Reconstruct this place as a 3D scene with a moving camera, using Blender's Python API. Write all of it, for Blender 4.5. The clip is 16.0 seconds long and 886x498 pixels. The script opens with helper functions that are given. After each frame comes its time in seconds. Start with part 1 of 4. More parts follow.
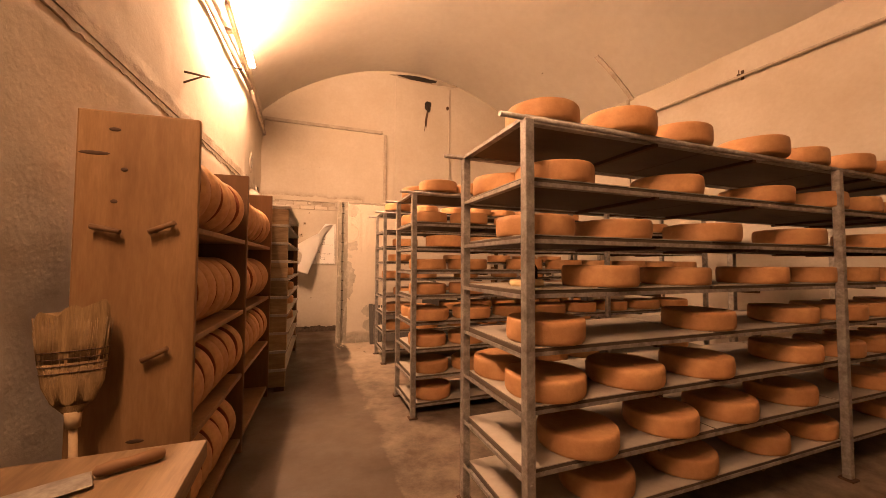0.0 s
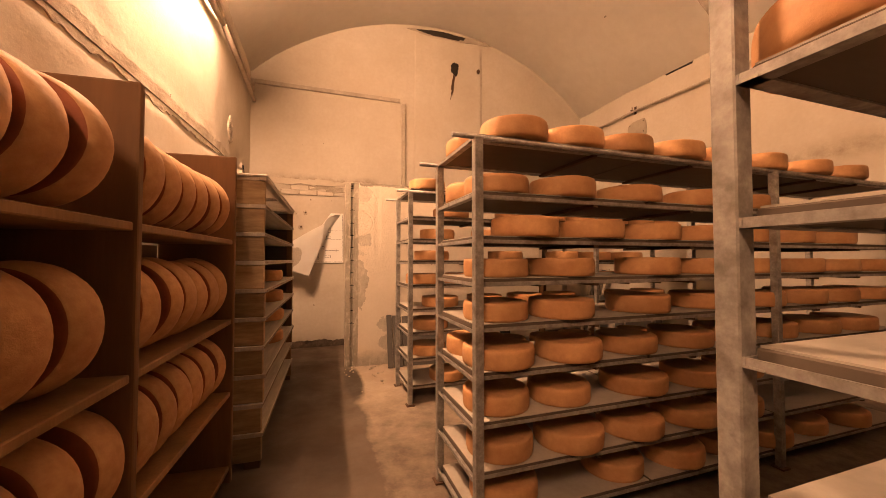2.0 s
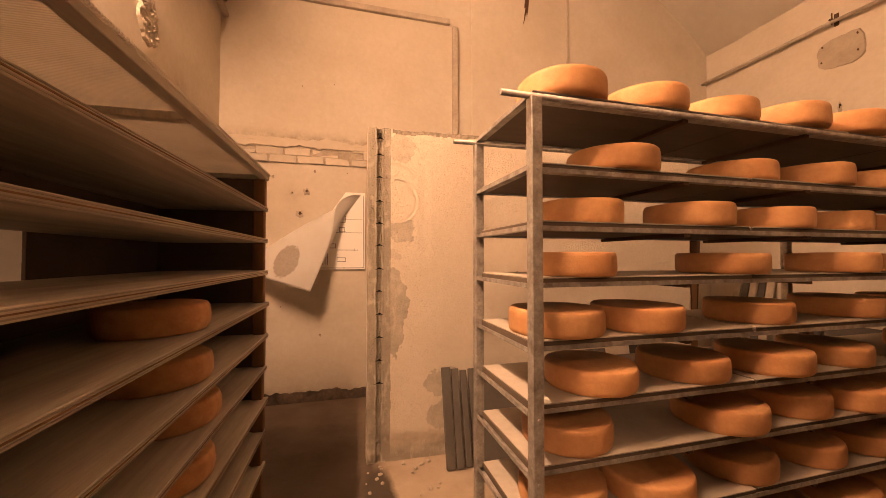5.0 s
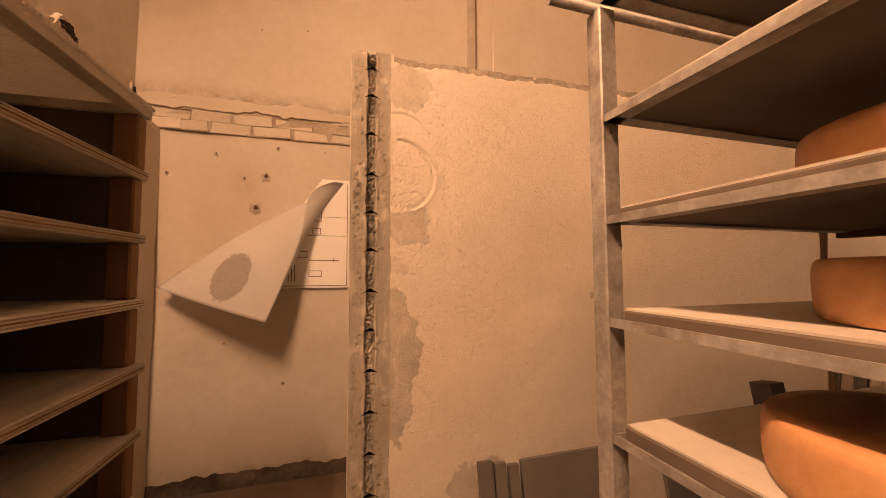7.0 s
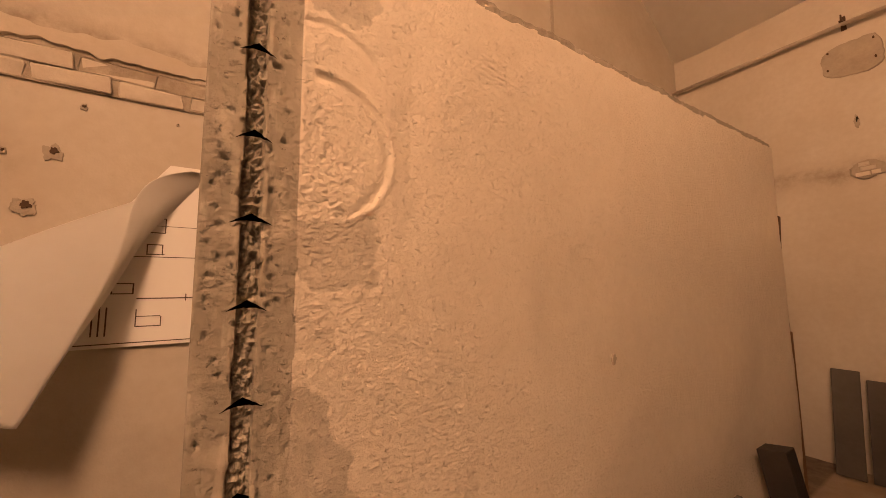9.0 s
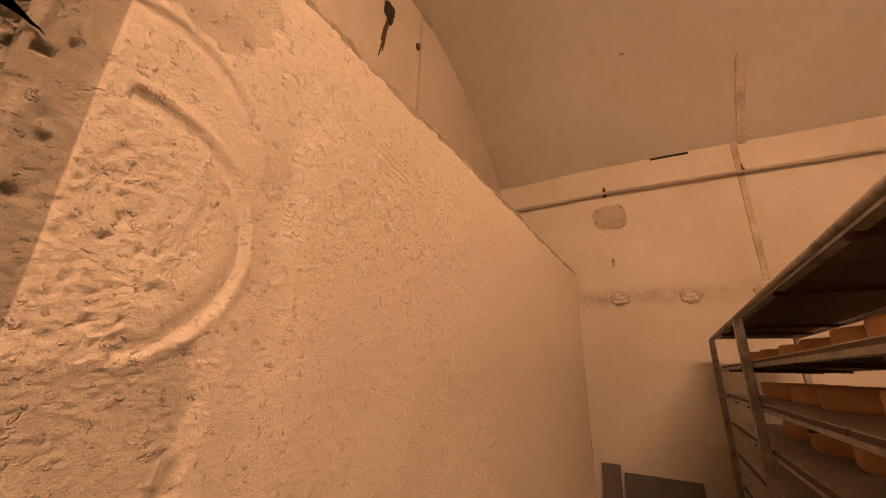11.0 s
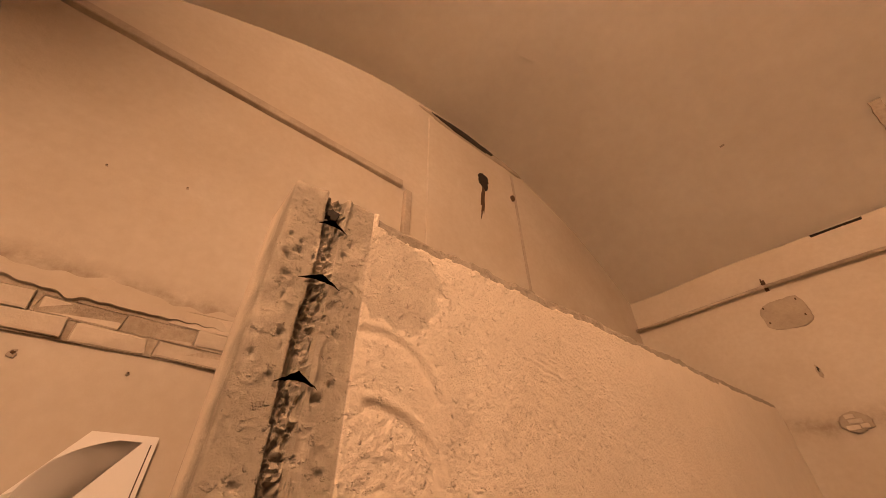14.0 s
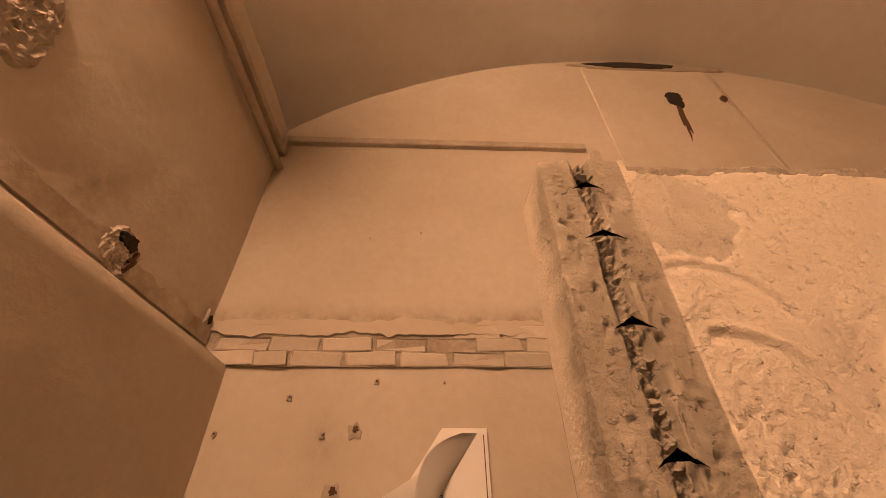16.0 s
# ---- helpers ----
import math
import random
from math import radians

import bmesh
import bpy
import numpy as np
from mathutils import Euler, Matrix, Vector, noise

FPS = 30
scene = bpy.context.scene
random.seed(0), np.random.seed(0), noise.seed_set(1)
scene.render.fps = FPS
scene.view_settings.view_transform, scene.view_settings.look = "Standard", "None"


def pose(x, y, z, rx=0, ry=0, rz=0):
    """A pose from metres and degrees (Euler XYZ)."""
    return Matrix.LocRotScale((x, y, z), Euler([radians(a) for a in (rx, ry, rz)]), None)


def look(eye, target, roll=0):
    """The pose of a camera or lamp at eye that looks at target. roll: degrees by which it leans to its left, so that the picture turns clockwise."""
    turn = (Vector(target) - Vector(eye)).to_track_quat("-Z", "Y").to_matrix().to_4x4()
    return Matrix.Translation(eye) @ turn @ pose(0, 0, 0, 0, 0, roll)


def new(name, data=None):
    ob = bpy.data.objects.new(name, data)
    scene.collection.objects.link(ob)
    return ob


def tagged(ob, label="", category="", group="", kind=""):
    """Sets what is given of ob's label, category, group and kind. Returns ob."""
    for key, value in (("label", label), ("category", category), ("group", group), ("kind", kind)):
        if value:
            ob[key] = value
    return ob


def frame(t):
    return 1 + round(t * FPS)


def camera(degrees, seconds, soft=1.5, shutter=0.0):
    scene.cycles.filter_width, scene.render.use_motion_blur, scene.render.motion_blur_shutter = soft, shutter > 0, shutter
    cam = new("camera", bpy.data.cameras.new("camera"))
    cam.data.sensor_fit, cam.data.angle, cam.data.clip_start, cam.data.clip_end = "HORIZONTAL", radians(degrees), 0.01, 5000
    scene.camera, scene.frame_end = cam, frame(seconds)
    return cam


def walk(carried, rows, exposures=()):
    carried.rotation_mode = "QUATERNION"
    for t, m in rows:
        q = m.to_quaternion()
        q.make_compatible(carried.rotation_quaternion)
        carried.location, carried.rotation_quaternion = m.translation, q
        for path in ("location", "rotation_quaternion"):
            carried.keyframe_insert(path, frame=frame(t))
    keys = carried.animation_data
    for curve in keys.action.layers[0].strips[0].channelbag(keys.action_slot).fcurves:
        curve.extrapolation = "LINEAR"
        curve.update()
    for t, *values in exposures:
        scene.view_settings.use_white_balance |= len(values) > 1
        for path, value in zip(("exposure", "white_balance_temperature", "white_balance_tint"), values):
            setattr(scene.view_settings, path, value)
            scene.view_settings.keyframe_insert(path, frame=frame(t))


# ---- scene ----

PATH = [
    (0, (2.957, 2.107, 1.258), (3.654, 3.98, 1.339), 0.3),
    (0.5, (3.004, 2.442, 1.258), (3.697, 4.317, 1.329), 0.1),
    (1, (3.07, 2.822, 1.279), (3.761, 4.698, 1.334), 0.1),
    (1.5, (3.073, 3.165, 1.279), (3.747, 5.047, 1.333), 0.1),
    (2, (3.109, 3.519, 1.294), (3.751, 5.412, 1.352), 0.0),
    (2.5, (3.17, 3.861, 1.318), (3.796, 5.759, 1.37), -0.0),
    (3, (3.193, 4.22, 1.305), (3.79, 6.128, 1.354), -0.2),
    (3.5, (3.209, 4.559, 1.329), (3.789, 6.473, 1.375), -0.1),
    (4, (3.252, 4.936, 1.351), (3.813, 6.855, 1.393), -0.2),
    (4.5, (3.239, 5.253, 1.344), (3.779, 7.179, 1.39), -0.0),
    (5, (3.264, 5.612, 1.357), (3.786, 7.542, 1.405), -0.0),
    (7.5, (3.357, 6.858, 1.368), (3.986, 8.752, 1.504), -0.2),
    (8, (3.33, 7.065, 1.392), (4.07, 8.917, 1.55), -0.2),
    (8.5, (3.382, 7.246, 1.423), (4.268, 9.03, 1.603), -0.4),
    (9, (3.437, 7.388, 1.47), (4.509, 9.064, 1.676), -0.4),
    (9.5, (3.439, 7.521, 1.520), (4.744, 9.021, 1.740), 0.6),
    (10, (3.492, 7.617, 1.54), (5.061, 8.82, 1.845), 1.3),
    (12.5, (3.432, 7.623, 1.71), (4.913, 8.524, 2.708), 0.0),
    (13, (3.398, 7.609, 1.725), (4.74, 8.616, 2.814), -0.0),
    (13.5, (3.368, 7.596, 1.732), (4.566, 8.705, 2.887), -0.3),
    (14, (3.336, 7.59, 1.741), (4.347, 8.821, 2.95), -0.4),
    (14.5, (3.297, 7.591, 1.741), (4.117, 8.938, 2.971), -0.5),
    (15, (3.253, 7.597, 1.736), (3.823, 9.057, 2.978), -0.6),
    (15.5, (3.236, 7.607, 1.722), (3.562, 9.14, 2.965), -0.6),
    (16, (3.216, 7.636, 1.683), (3.29, 9.24, 2.876), -0.7),
]
cam = camera(100.7, 16.0, soft=0.65)
walk(cam, [(t, look(eye, target, roll)) for t, eye, target, roll in PATH],
     exposures=[(0.0, 0.15), (1.5, 0.05), (5.0, 0.08), (7.5, -0.26), (8.5, -0.42), (12.5, -0.52), (16.0, -0.53)])

# ---- world and lamps ----
world = bpy.data.worlds.new("cellar_dark")
world.use_nodes = True
world.node_tree.nodes["Background"].inputs[0].default_value = (0.9, 0.6, 0.35, 1)
world.node_tree.nodes["Background"].inputs[1].default_value = 0.0
scene.world = world

LAMP = (1.0, 0.54, 0.30)
LEFT, LEFT_LOW, RIGHT, BACK, FRONT = 2.17, 2.19, 7.86, 9.32, -5.0
PART_Y, PART_X0, PART_X1, PART_Z = 8.085, 3.418, 6.11, 2.24


def left_x(y):
    """The west wall runs slightly askew towards the entrance."""
    return LEFT - 0.07 * max(0.0, 7.5 - y)


def right_x(y):
    return RIGHT + 0.075 * max(0.0, 8.0 - y)


# ---- materials ----
def nodes_of(name):
    m = bpy.data.materials.new(name)
    m.use_nodes = True
    t = m.node_tree
    return m, t, t.nodes["Principled BSDF"]


def mixed(t, factor, a, b):
    n = t.nodes.new("ShaderNodeMix")
    n.data_type = "RGBA"
    for socket, v in ((n.inputs[0], factor), (n.inputs[6], a), (n.inputs[7], b)):
        if isinstance(v, (tuple, float, int)):
            socket.default_value = (*v, 1) if isinstance(v, tuple) else v
        else:
            t.links.new(v, socket)
    return n.outputs[2]


def noise_tex(t, scale, detail=4, rough=0.6, stretch=(1, 1, 1), space="Object", shift=0.0):
    c = t.nodes.new("ShaderNodeTexCoord")
    mp = t.nodes.new("ShaderNodeMapping")
    mp.inputs["Scale"].default_value = stretch
    mp.inputs["Location"].default_value = (shift, shift * 0.7, shift * 1.3)
    t.links.new(c.outputs[space], mp.inputs[0])
    n = t.nodes.new("ShaderNodeTexNoise")
    n.inputs["Scale"].default_value, n.inputs["Detail"].default_value, n.inputs["Roughness"].default_value = scale, detail, rough
    t.links.new(mp.outputs[0], n.inputs["Vector"])
    return n.outputs["Fac"]


def ramp(t, fac, lo, hi):
    n = t.nodes.new("ShaderNodeMapRange")
    n.inputs[1].default_value, n.inputs[2].default_value = lo, hi
    t.links.new(fac, n.inputs[0])
    return n.outputs[0]


def times(t, a, b):
    n = t.nodes.new("ShaderNodeMath")
    n.operation = "MULTIPLY"
    t.links.new(a, n.inputs[0])
    if isinstance(b, float):
        n.inputs[1].default_value = b
    else:
        t.links.new(b, n.inputs[1])
    return n.outputs[0]


def bump(t, p, fac, strength, distance):
    n = t.nodes.new("ShaderNodeBump")
    n.inputs["Strength"].default_value, n.inputs["Distance"].default_value = strength, distance
    t.links.new(fac, n.inputs["Height"])
    if p.inputs["Normal"].is_linked:
        t.links.new(p.inputs["Normal"].links[0].from_socket, n.inputs["Normal"])
    t.links.new(n.outputs[0], p.inputs["Normal"])


def surface(name, base, dark, rough=0.8, big=1.2, fine=25.0, metal=0.0, relief=0.3, depth=0.004, stretch=(1, 1, 1), amount=0.5, vary=0.0, spec=0.3):
    m, t, p = nodes_of(name)
    a = ramp(t, noise_tex(t, big, 5, 0.65, stretch), 0.35, 0.75)
    b = ramp(t, noise_tex(t, fine, 4, 0.6, stretch, shift=3.1), 0.3, 0.8)
    col = mixed(t, times(t, a, amount), base, dark)
    col = mixed(t, times(t, b, amount * 0.5), col, dark)
    if vary:
        info = t.nodes.new("ShaderNodeObjectInfo")
        h = t.nodes.new("ShaderNodeHueSaturation")
        r = ramp(t, info.outputs["Random"], 0.0, 1.0)
        r.node.inputs[3].default_value, r.node.inputs[4].default_value = 1 - vary, 1 + vary
        t.links.new(r, h.inputs["Value"])
        t.links.new(col, h.inputs["Color"])
        col = h.outputs[0]
    t.links.new(col, p.inputs["Base Color"])
    p.inputs["Roughness"].default_value, p.inputs["Metallic"].default_value = rough, metal
    p.inputs["Specular IOR Level"].default_value = spec
    if relief:
        bump(t, p, noise_tex(t, fine, 6, 0.65, stretch, shift=1.7), relief, depth)
    return m


WALL = surface("lime_washed_plaster", (0.61, 0.56, 0.48), (0.43, 0.355, 0.26), 0.92, 1.1, 22, relief=0.4, depth=0.007, amount=0.6)
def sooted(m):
    """Soft smears of soot, damp and some painted shade where the wall's own attribute says so."""
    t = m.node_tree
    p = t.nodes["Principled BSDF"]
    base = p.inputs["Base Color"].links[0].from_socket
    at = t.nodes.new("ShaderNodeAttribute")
    at.attribute_name = "soot_shade"
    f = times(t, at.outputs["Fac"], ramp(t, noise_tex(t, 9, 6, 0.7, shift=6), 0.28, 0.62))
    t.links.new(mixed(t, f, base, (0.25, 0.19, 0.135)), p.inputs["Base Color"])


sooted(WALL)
VAULT = surface("vault_plaster", (0.91, 0.86, 0.76), (0.58, 0.50, 0.40), 0.92, 0.6, 9, relief=0.3, depth=0.012, amount=0.35)
CEMENT = surface("grey_cement", (0.46, 0.40, 0.32), (0.26, 0.22, 0.17), 0.93, 5, 40, relief=0.7, depth=0.008, amount=0.6)
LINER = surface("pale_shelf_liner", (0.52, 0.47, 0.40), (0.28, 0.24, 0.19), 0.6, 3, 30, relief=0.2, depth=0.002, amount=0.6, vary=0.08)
# board colour darkened to carry the shade under shelves and inside crates
SHADEBOARD = surface("shaded_board", (0.13, 0.10, 0.075), (0.06, 0.045, 0.033), 0.75, 4, 30, relief=0.25, depth=0.002, stretch=(0.25, 1, 1), amount=0.6, vary=0.1)
STEEL = surface("galvanised_steel", (0.50, 0.47, 0.43), (0.13, 0.11, 0.09), 0.5, 17, 80, metal=0.35, relief=0.25, depth=0.0015, amount=0.9)
BOARD = surface("pale_shelf_board", (0.36, 0.32, 0.27), (0.16, 0.135, 0.105), 0.7, 4, 30, relief=0.25, depth=0.002, stretch=(0.25, 1, 1), amount=0.6, vary=0.08)
CHEESE = surface("washed_cheese_rind", (0.71, 0.405, 0.185), (0.40, 0.17, 0.065), 0.55, 5, 40, relief=0.5, depth=0.004, amount=0.7, vary=0.14)
CHEESE_PALE = surface("dry_cheese_rind", (0.70, 0.43, 0.21), (0.36, 0.15, 0.055), 0.7, 6, 34, relief=0.5, depth=0.005, amount=0.85, vary=0.12)
# dark red that paints in the dimness of the gaps between wheels
CHEESE_SHADED = surface("shaded_rind_face", (0.33, 0.10, 0.04), (0.17, 0.05, 0.02), 0.6, 7, 40, relief=0.4, depth=0.004, amount=0.7)
WOOD = surface("shelf_wood", (0.37, 0.215, 0.095), (0.16, 0.08, 0.032), 0.55, 1.6, 26, relief=0.3, depth=0.002, stretch=(3, 3, 0.5), amount=0.95)
WOOD_DARK = surface("dark_shelf_wood", (0.24, 0.13, 0.06), (0.11, 0.06, 0.03), 0.65, 2.2, 22, relief=0.2, depth=0.002, stretch=(3, 3, 0.35), amount=0.6)
PALEWOOD = surface("raw_spruce", (0.52, 0.38, 0.22), (0.30, 0.19, 0.10), 0.75, 2.5, 26, relief=0.25, depth=0.002, stretch=(3, 0.35, 3), amount=0.6, vary=0.12)
PIPE = surface("painted_pipe", (0.52, 0.46, 0.38), (0.22, 0.17, 0.12), 0.6, 5, 40, relief=0.2, depth=0.002, amount=0.6)
PAPER = surface("paper", (0.86, 0.84, 0.80), (0.78, 0.74, 0.68), 0.85, 3, 60, relief=0.05, depth=0.001, amount=0.3)
# black of small things, also painted shade for holes, slots and cracks
DARK = surface("black_and_hole_shade", (0.035, 0.028, 0.022), (0.015, 0.012, 0.01), 0.95, 8, 40, relief=0.5, depth=0.005)
RUST = surface("rusty_iron", (0.10, 0.055, 0.03), (0.05, 0.03, 0.02), 0.8, 12, 60, relief=0.4, depth=0.002)
GREYBOARD = surface("grey_fibre_board", (0.12, 0.108, 0.094), (0.05, 0.044, 0.038), 0.75, 3, 30, relief=0.15, depth=0.002, vary=0.1)
STRAW = surface("broom_straw", (0.40, 0.26, 0.115), (0.10, 0.052, 0.02), 0.8, 9, 70, relief=0.6, depth=0.004, stretch=(6, 6, 0.4), amount=0.8)
TABLEWOOD = surface("worn_table_wood", (0.33, 0.22, 0.12), (0.09, 0.05, 0.024), 0.6, 5, 24, relief=0.4, depth=0.003, stretch=(3, 0.35, 3), amount=0.8)
BLOCKWOOD = surface("crate_end_wood", (0.52, 0.39, 0.23), (0.18, 0.11, 0.055), 0.8, 5, 30, relief=0.3, depth=0.003, stretch=(0.5, 3, 3), amount=0.9, vary=0.3)
CRATEBOARD = surface("crate_board", (0.60, 0.55, 0.47), (0.33, 0.29, 0.235), 0.7, 6, 55, relief=0.5, depth=0.003, stretch=(3, 0.22, 1), amount=1.0, vary=0.15)
BRICK = surface("washed_brick", (0.63, 0.575, 0.49), (0.40, 0.325, 0.24), 0.93, 6, 40, relief=0.6, depth=0.006, amount=0.5, vary=0.12)


def ribbed_plastic():
    """Thin grey plastic that lets some light through, with fine ribs."""
    m, t, p = nodes_of("ribbed_plastic_sheet")
    t.links.new(mixed(t, ramp(t, noise_tex(t, 5, 5, 0.6), 0.35, 0.7), (0.50, 0.45, 0.38), (0.32, 0.28, 0.23)), p.inputs["Base Color"])
    p.inputs["Roughness"].default_value = 0.5
    w = t.nodes.new("ShaderNodeTexWave")
    w.inputs["Scale"].default_value = 36.0
    w.bands_direction = "Y"
    c = t.nodes.new("ShaderNodeTexCoord")
    t.links.new(c.outputs["Object"], w.inputs["Vector"])
    bump(t, p, w.outputs["Fac"], 0.6, 0.004)
    tr = t.nodes.new("ShaderNodeBsdfTranslucent")
    tr.inputs["Color"].default_value = (0.55, 0.50, 0.43, 1)
    mix = t.nodes.new("ShaderNodeMixShader")
    mix.inputs[0].default_value = 0.35
    t.links.new(p.outputs[0], mix.inputs[1])
    t.links.new(tr.outputs[0], mix.inputs[2])
    t.links.new(mix.outputs[0], t.nodes["Material Output"].inputs["Surface"])
    return m


LID = ribbed_plastic()


def glow(name, strength):
    m, t, p = nodes_of(name)
    p.inputs["Emission Color"].default_value = (*LAMP, 1)
    p.inputs["Emission Strength"].default_value = strength
    return m


TUBE, TUBE_FRONT = glow("lit_tube", 1480), glow("lit_tube_dim", 650)


# ---- mesh helpers ----
def add_box(bm, x0, y0, z0, x1, y1, z1, m=None):
    vs = [bm.verts.new((x, y, z)) for z in (z0, z1) for x, y in ((x0, y0), (x1, y0), (x1, y1), (x0, y1))]
    if m:
        for v in vs:
            v.co = m @ v.co
    fs = [(3, 2, 1, 0), (4, 5, 6, 7), (0, 1, 5, 4), (1, 2, 6, 5), (2, 3, 7, 6), (3, 0, 4, 7)]
    return [bm.faces.new([vs[i] for i in f]) for f in fs]


def boxes(*items, bevel=0.0, segments=1):
    bm = bmesh.new()
    for it in items:
        add_box(bm, *it)
    if bevel:
        bmesh.ops.bevel(bm, geom=bm.edges[:], offset=bevel, segments=segments, affect="EDGES", profile=0.6)
    return bm


def add_tube(bm, a, b, r, n=10, r2=None):
    a, b = Vector(a), Vector(b)
    q = (b - a).to_track_quat("Z", "Y")
    rings = []
    for p, rr in ((a, r), (b, r if r2 is None else r2)):
        rings.append([bm.verts.new(p + q @ Vector((rr * math.cos(k * math.tau / n), rr * math.sin(k * math.tau / n), 0))) for k in range(n)])
    for k in range(n):
        f = bm.faces.new((rings[0][k], rings[0][(k + 1) % n], rings[1][(k + 1) % n], rings[1][k]))
        f.smooth = True
    bm.faces.new(rings[0][::-1])
    bm.faces.new(rings[1])


def tube(a, b, r, n=10, r2=None):
    bm = bmesh.new()
    add_tube(bm, a, b, r, n, r2)
    return bm


def lathe(profile, n=32, wobble=0.0, seed=0):
    """A turned shape from (radius, height) pairs, closed top and bottom."""
    bm = bmesh.new()
    rings = []
    for r, z in profile:
        ring = []
        for k in range(n):
            a = k * math.tau / n
            w = 1 + wobble * noise.noise((math.cos(a) * 1.3 + seed, math.sin(a) * 1.3, z * 6))
            ring.append(bm.verts.new((r * w * math.cos(a), r * w * math.sin(a), z + wobble * 0.08 * noise.noise((math.cos(a) * r * 9, math.sin(a) * r * 9, seed)))))
        rings.append(ring)
    for lo, hi in zip(rings, rings[1:]):
        for k in range(n):
            bm.faces.new((lo[k], lo[(k + 1) % n], hi[(k + 1) % n], hi[k])).smooth = True
    bm.faces.new(rings[0][::-1])
    bm.faces.new(rings[-1])
    return bm


def mesh_of(name, bm, material):
    me = bpy.data.meshes.new(name)
    bm.normal_update()
    bm.to_mesh(me)
    bm.free()
    me.materials.append(material)
    return me


def thing(name, bm, material, label="", category="", group="", kind="", at=None):
    ob = new(name, mesh_of(name, bm, material))
    if at:
        ob.matrix_basis = at
    return tagged(ob, label, category, group, kind)


def part(name, bm, material, parent, label=""):
    ob = new(name, mesh_of(name, bm, material))
    ob.parent = parent
    return tagged(ob, label)


def holder(name, label, category, group="", at=None):
    ob = new(name)
    ob.empty_display_size = 0.1
    if at:
        ob.matrix_basis = at
    return tagged(ob, label, category, group)


def structure(name, bm, material, label, category):
    return thing(name, bm, material, label, category, kind="structure")


# ---- the cellar ----
def rough_sheet(x_of, u0, u1, v0, v1, du, amp, scale=1.2, seed=0.0):
    """A grid of u by v whose points x_of(u, v, bulge) gives."""
    nu, nv = max(2, int((u1 - u0) / du)), max(2, int((v1 - v0) / du))
    bm = bmesh.new()
    grid = []
    for i in range(nu + 1):
        row = []
        for j in range(nv + 1):
            u, v = u0 + (u1 - u0) * i / nu, v0 + (v1 - v0) * j / nv
            b = amp * (noise.noise((u * scale + seed, v * scale, seed)) + 0.35 * noise.noise((u * scale * 4, v * scale * 4 + seed, seed)))
            row.append(bm.verts.new(x_of(u, v, b)))
        grid.append(row)
    for i in range(nu):
        for j in range(nv):
            bm.faces.new((grid[i][j], grid[i + 1][j], grid[i + 1][j + 1], grid[i][j + 1])).smooth = True
    return bm


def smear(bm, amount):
    layer = bm.verts.layers.float.new("soot_shade")
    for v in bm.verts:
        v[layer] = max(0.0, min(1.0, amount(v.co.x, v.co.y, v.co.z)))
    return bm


def bell(d, w):
    return math.exp(-(d / w) ** 2)


def soot_shade_north(x, y, z):
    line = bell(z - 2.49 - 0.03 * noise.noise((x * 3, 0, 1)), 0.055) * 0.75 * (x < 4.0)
    # foot of the wall: damp stain, with part of its shade painted in
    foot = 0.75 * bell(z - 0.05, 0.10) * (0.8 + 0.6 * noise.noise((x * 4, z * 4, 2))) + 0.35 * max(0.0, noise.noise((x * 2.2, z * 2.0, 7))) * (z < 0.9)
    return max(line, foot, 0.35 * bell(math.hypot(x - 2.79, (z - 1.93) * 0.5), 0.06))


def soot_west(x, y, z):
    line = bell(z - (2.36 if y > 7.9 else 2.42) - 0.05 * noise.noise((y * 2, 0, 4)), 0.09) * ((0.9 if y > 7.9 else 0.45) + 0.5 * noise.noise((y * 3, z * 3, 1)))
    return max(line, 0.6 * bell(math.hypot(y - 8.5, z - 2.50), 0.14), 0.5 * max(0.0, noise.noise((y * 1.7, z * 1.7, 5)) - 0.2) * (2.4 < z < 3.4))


def soot_east(x, y, z):
    return bell(z - 2.40 - 0.03 * noise.noise((y * 3, 0, 1)), 0.09) * (0.6 + 0.5 * noise.noise((y * 4, z * 6, 3))) * (y > 4.8)


def slab_behind(bm, x0, y0, z0, x1, y1, z1):
    add_box(bm, x0, y0, z0, x1, y1, z1)
    return bm


# the vault's arc across the room, through both springing lines and the crown
SPRING_L, SPRING_R, CROWN = (2.10, 3.92), (7.95, 3.92), (5.05, 5.20)


def circle_through(a, b, c):
    (ax, ay), (bx, by), (cx, cy) = a, b, c
    d = 2 * (ax * (by - cy) + bx * (cy - ay) + cx * (ay - by))
    ux = ((ax**2 + ay**2) * (by - cy) + (bx**2 + by**2) * (cy - ay) + (cx**2 + cy**2) * (ay - by)) / d
    uy = ((ax**2 + ay**2) * (cx - bx) + (bx**2 + by**2) * (ax - cx) + (cx**2 + cy**2) * (bx - ax)) / d
    return ux, uy, math.hypot(ax - ux, ay - uy)


VX, VZ, VR = circle_through(SPRING_L, CROWN, SPRING_R)
A0, A1 = math.atan2(SPRING_L[1] - VZ, SPRING_L[0] - VX), math.atan2(SPRING_R[1] - VZ, SPRING_R[0] - VX)


def vault_point(a, y, b=0.0):
    x = VX + (VR + b) * math.cos(a)
    pull = min(1.0, max(0.0, (VX - x) / (VX - SPRING_L[0])))
    push = min(1.0, max(0.0, (x - VX) / (SPRING_R[0] - VX)))
    return (x - pull * 0.07 * max(0.0, 7.5 - y) + push * 0.075 * max(0.0, 8.0 - y), y, VZ + (VR + b) * math.sin(a))


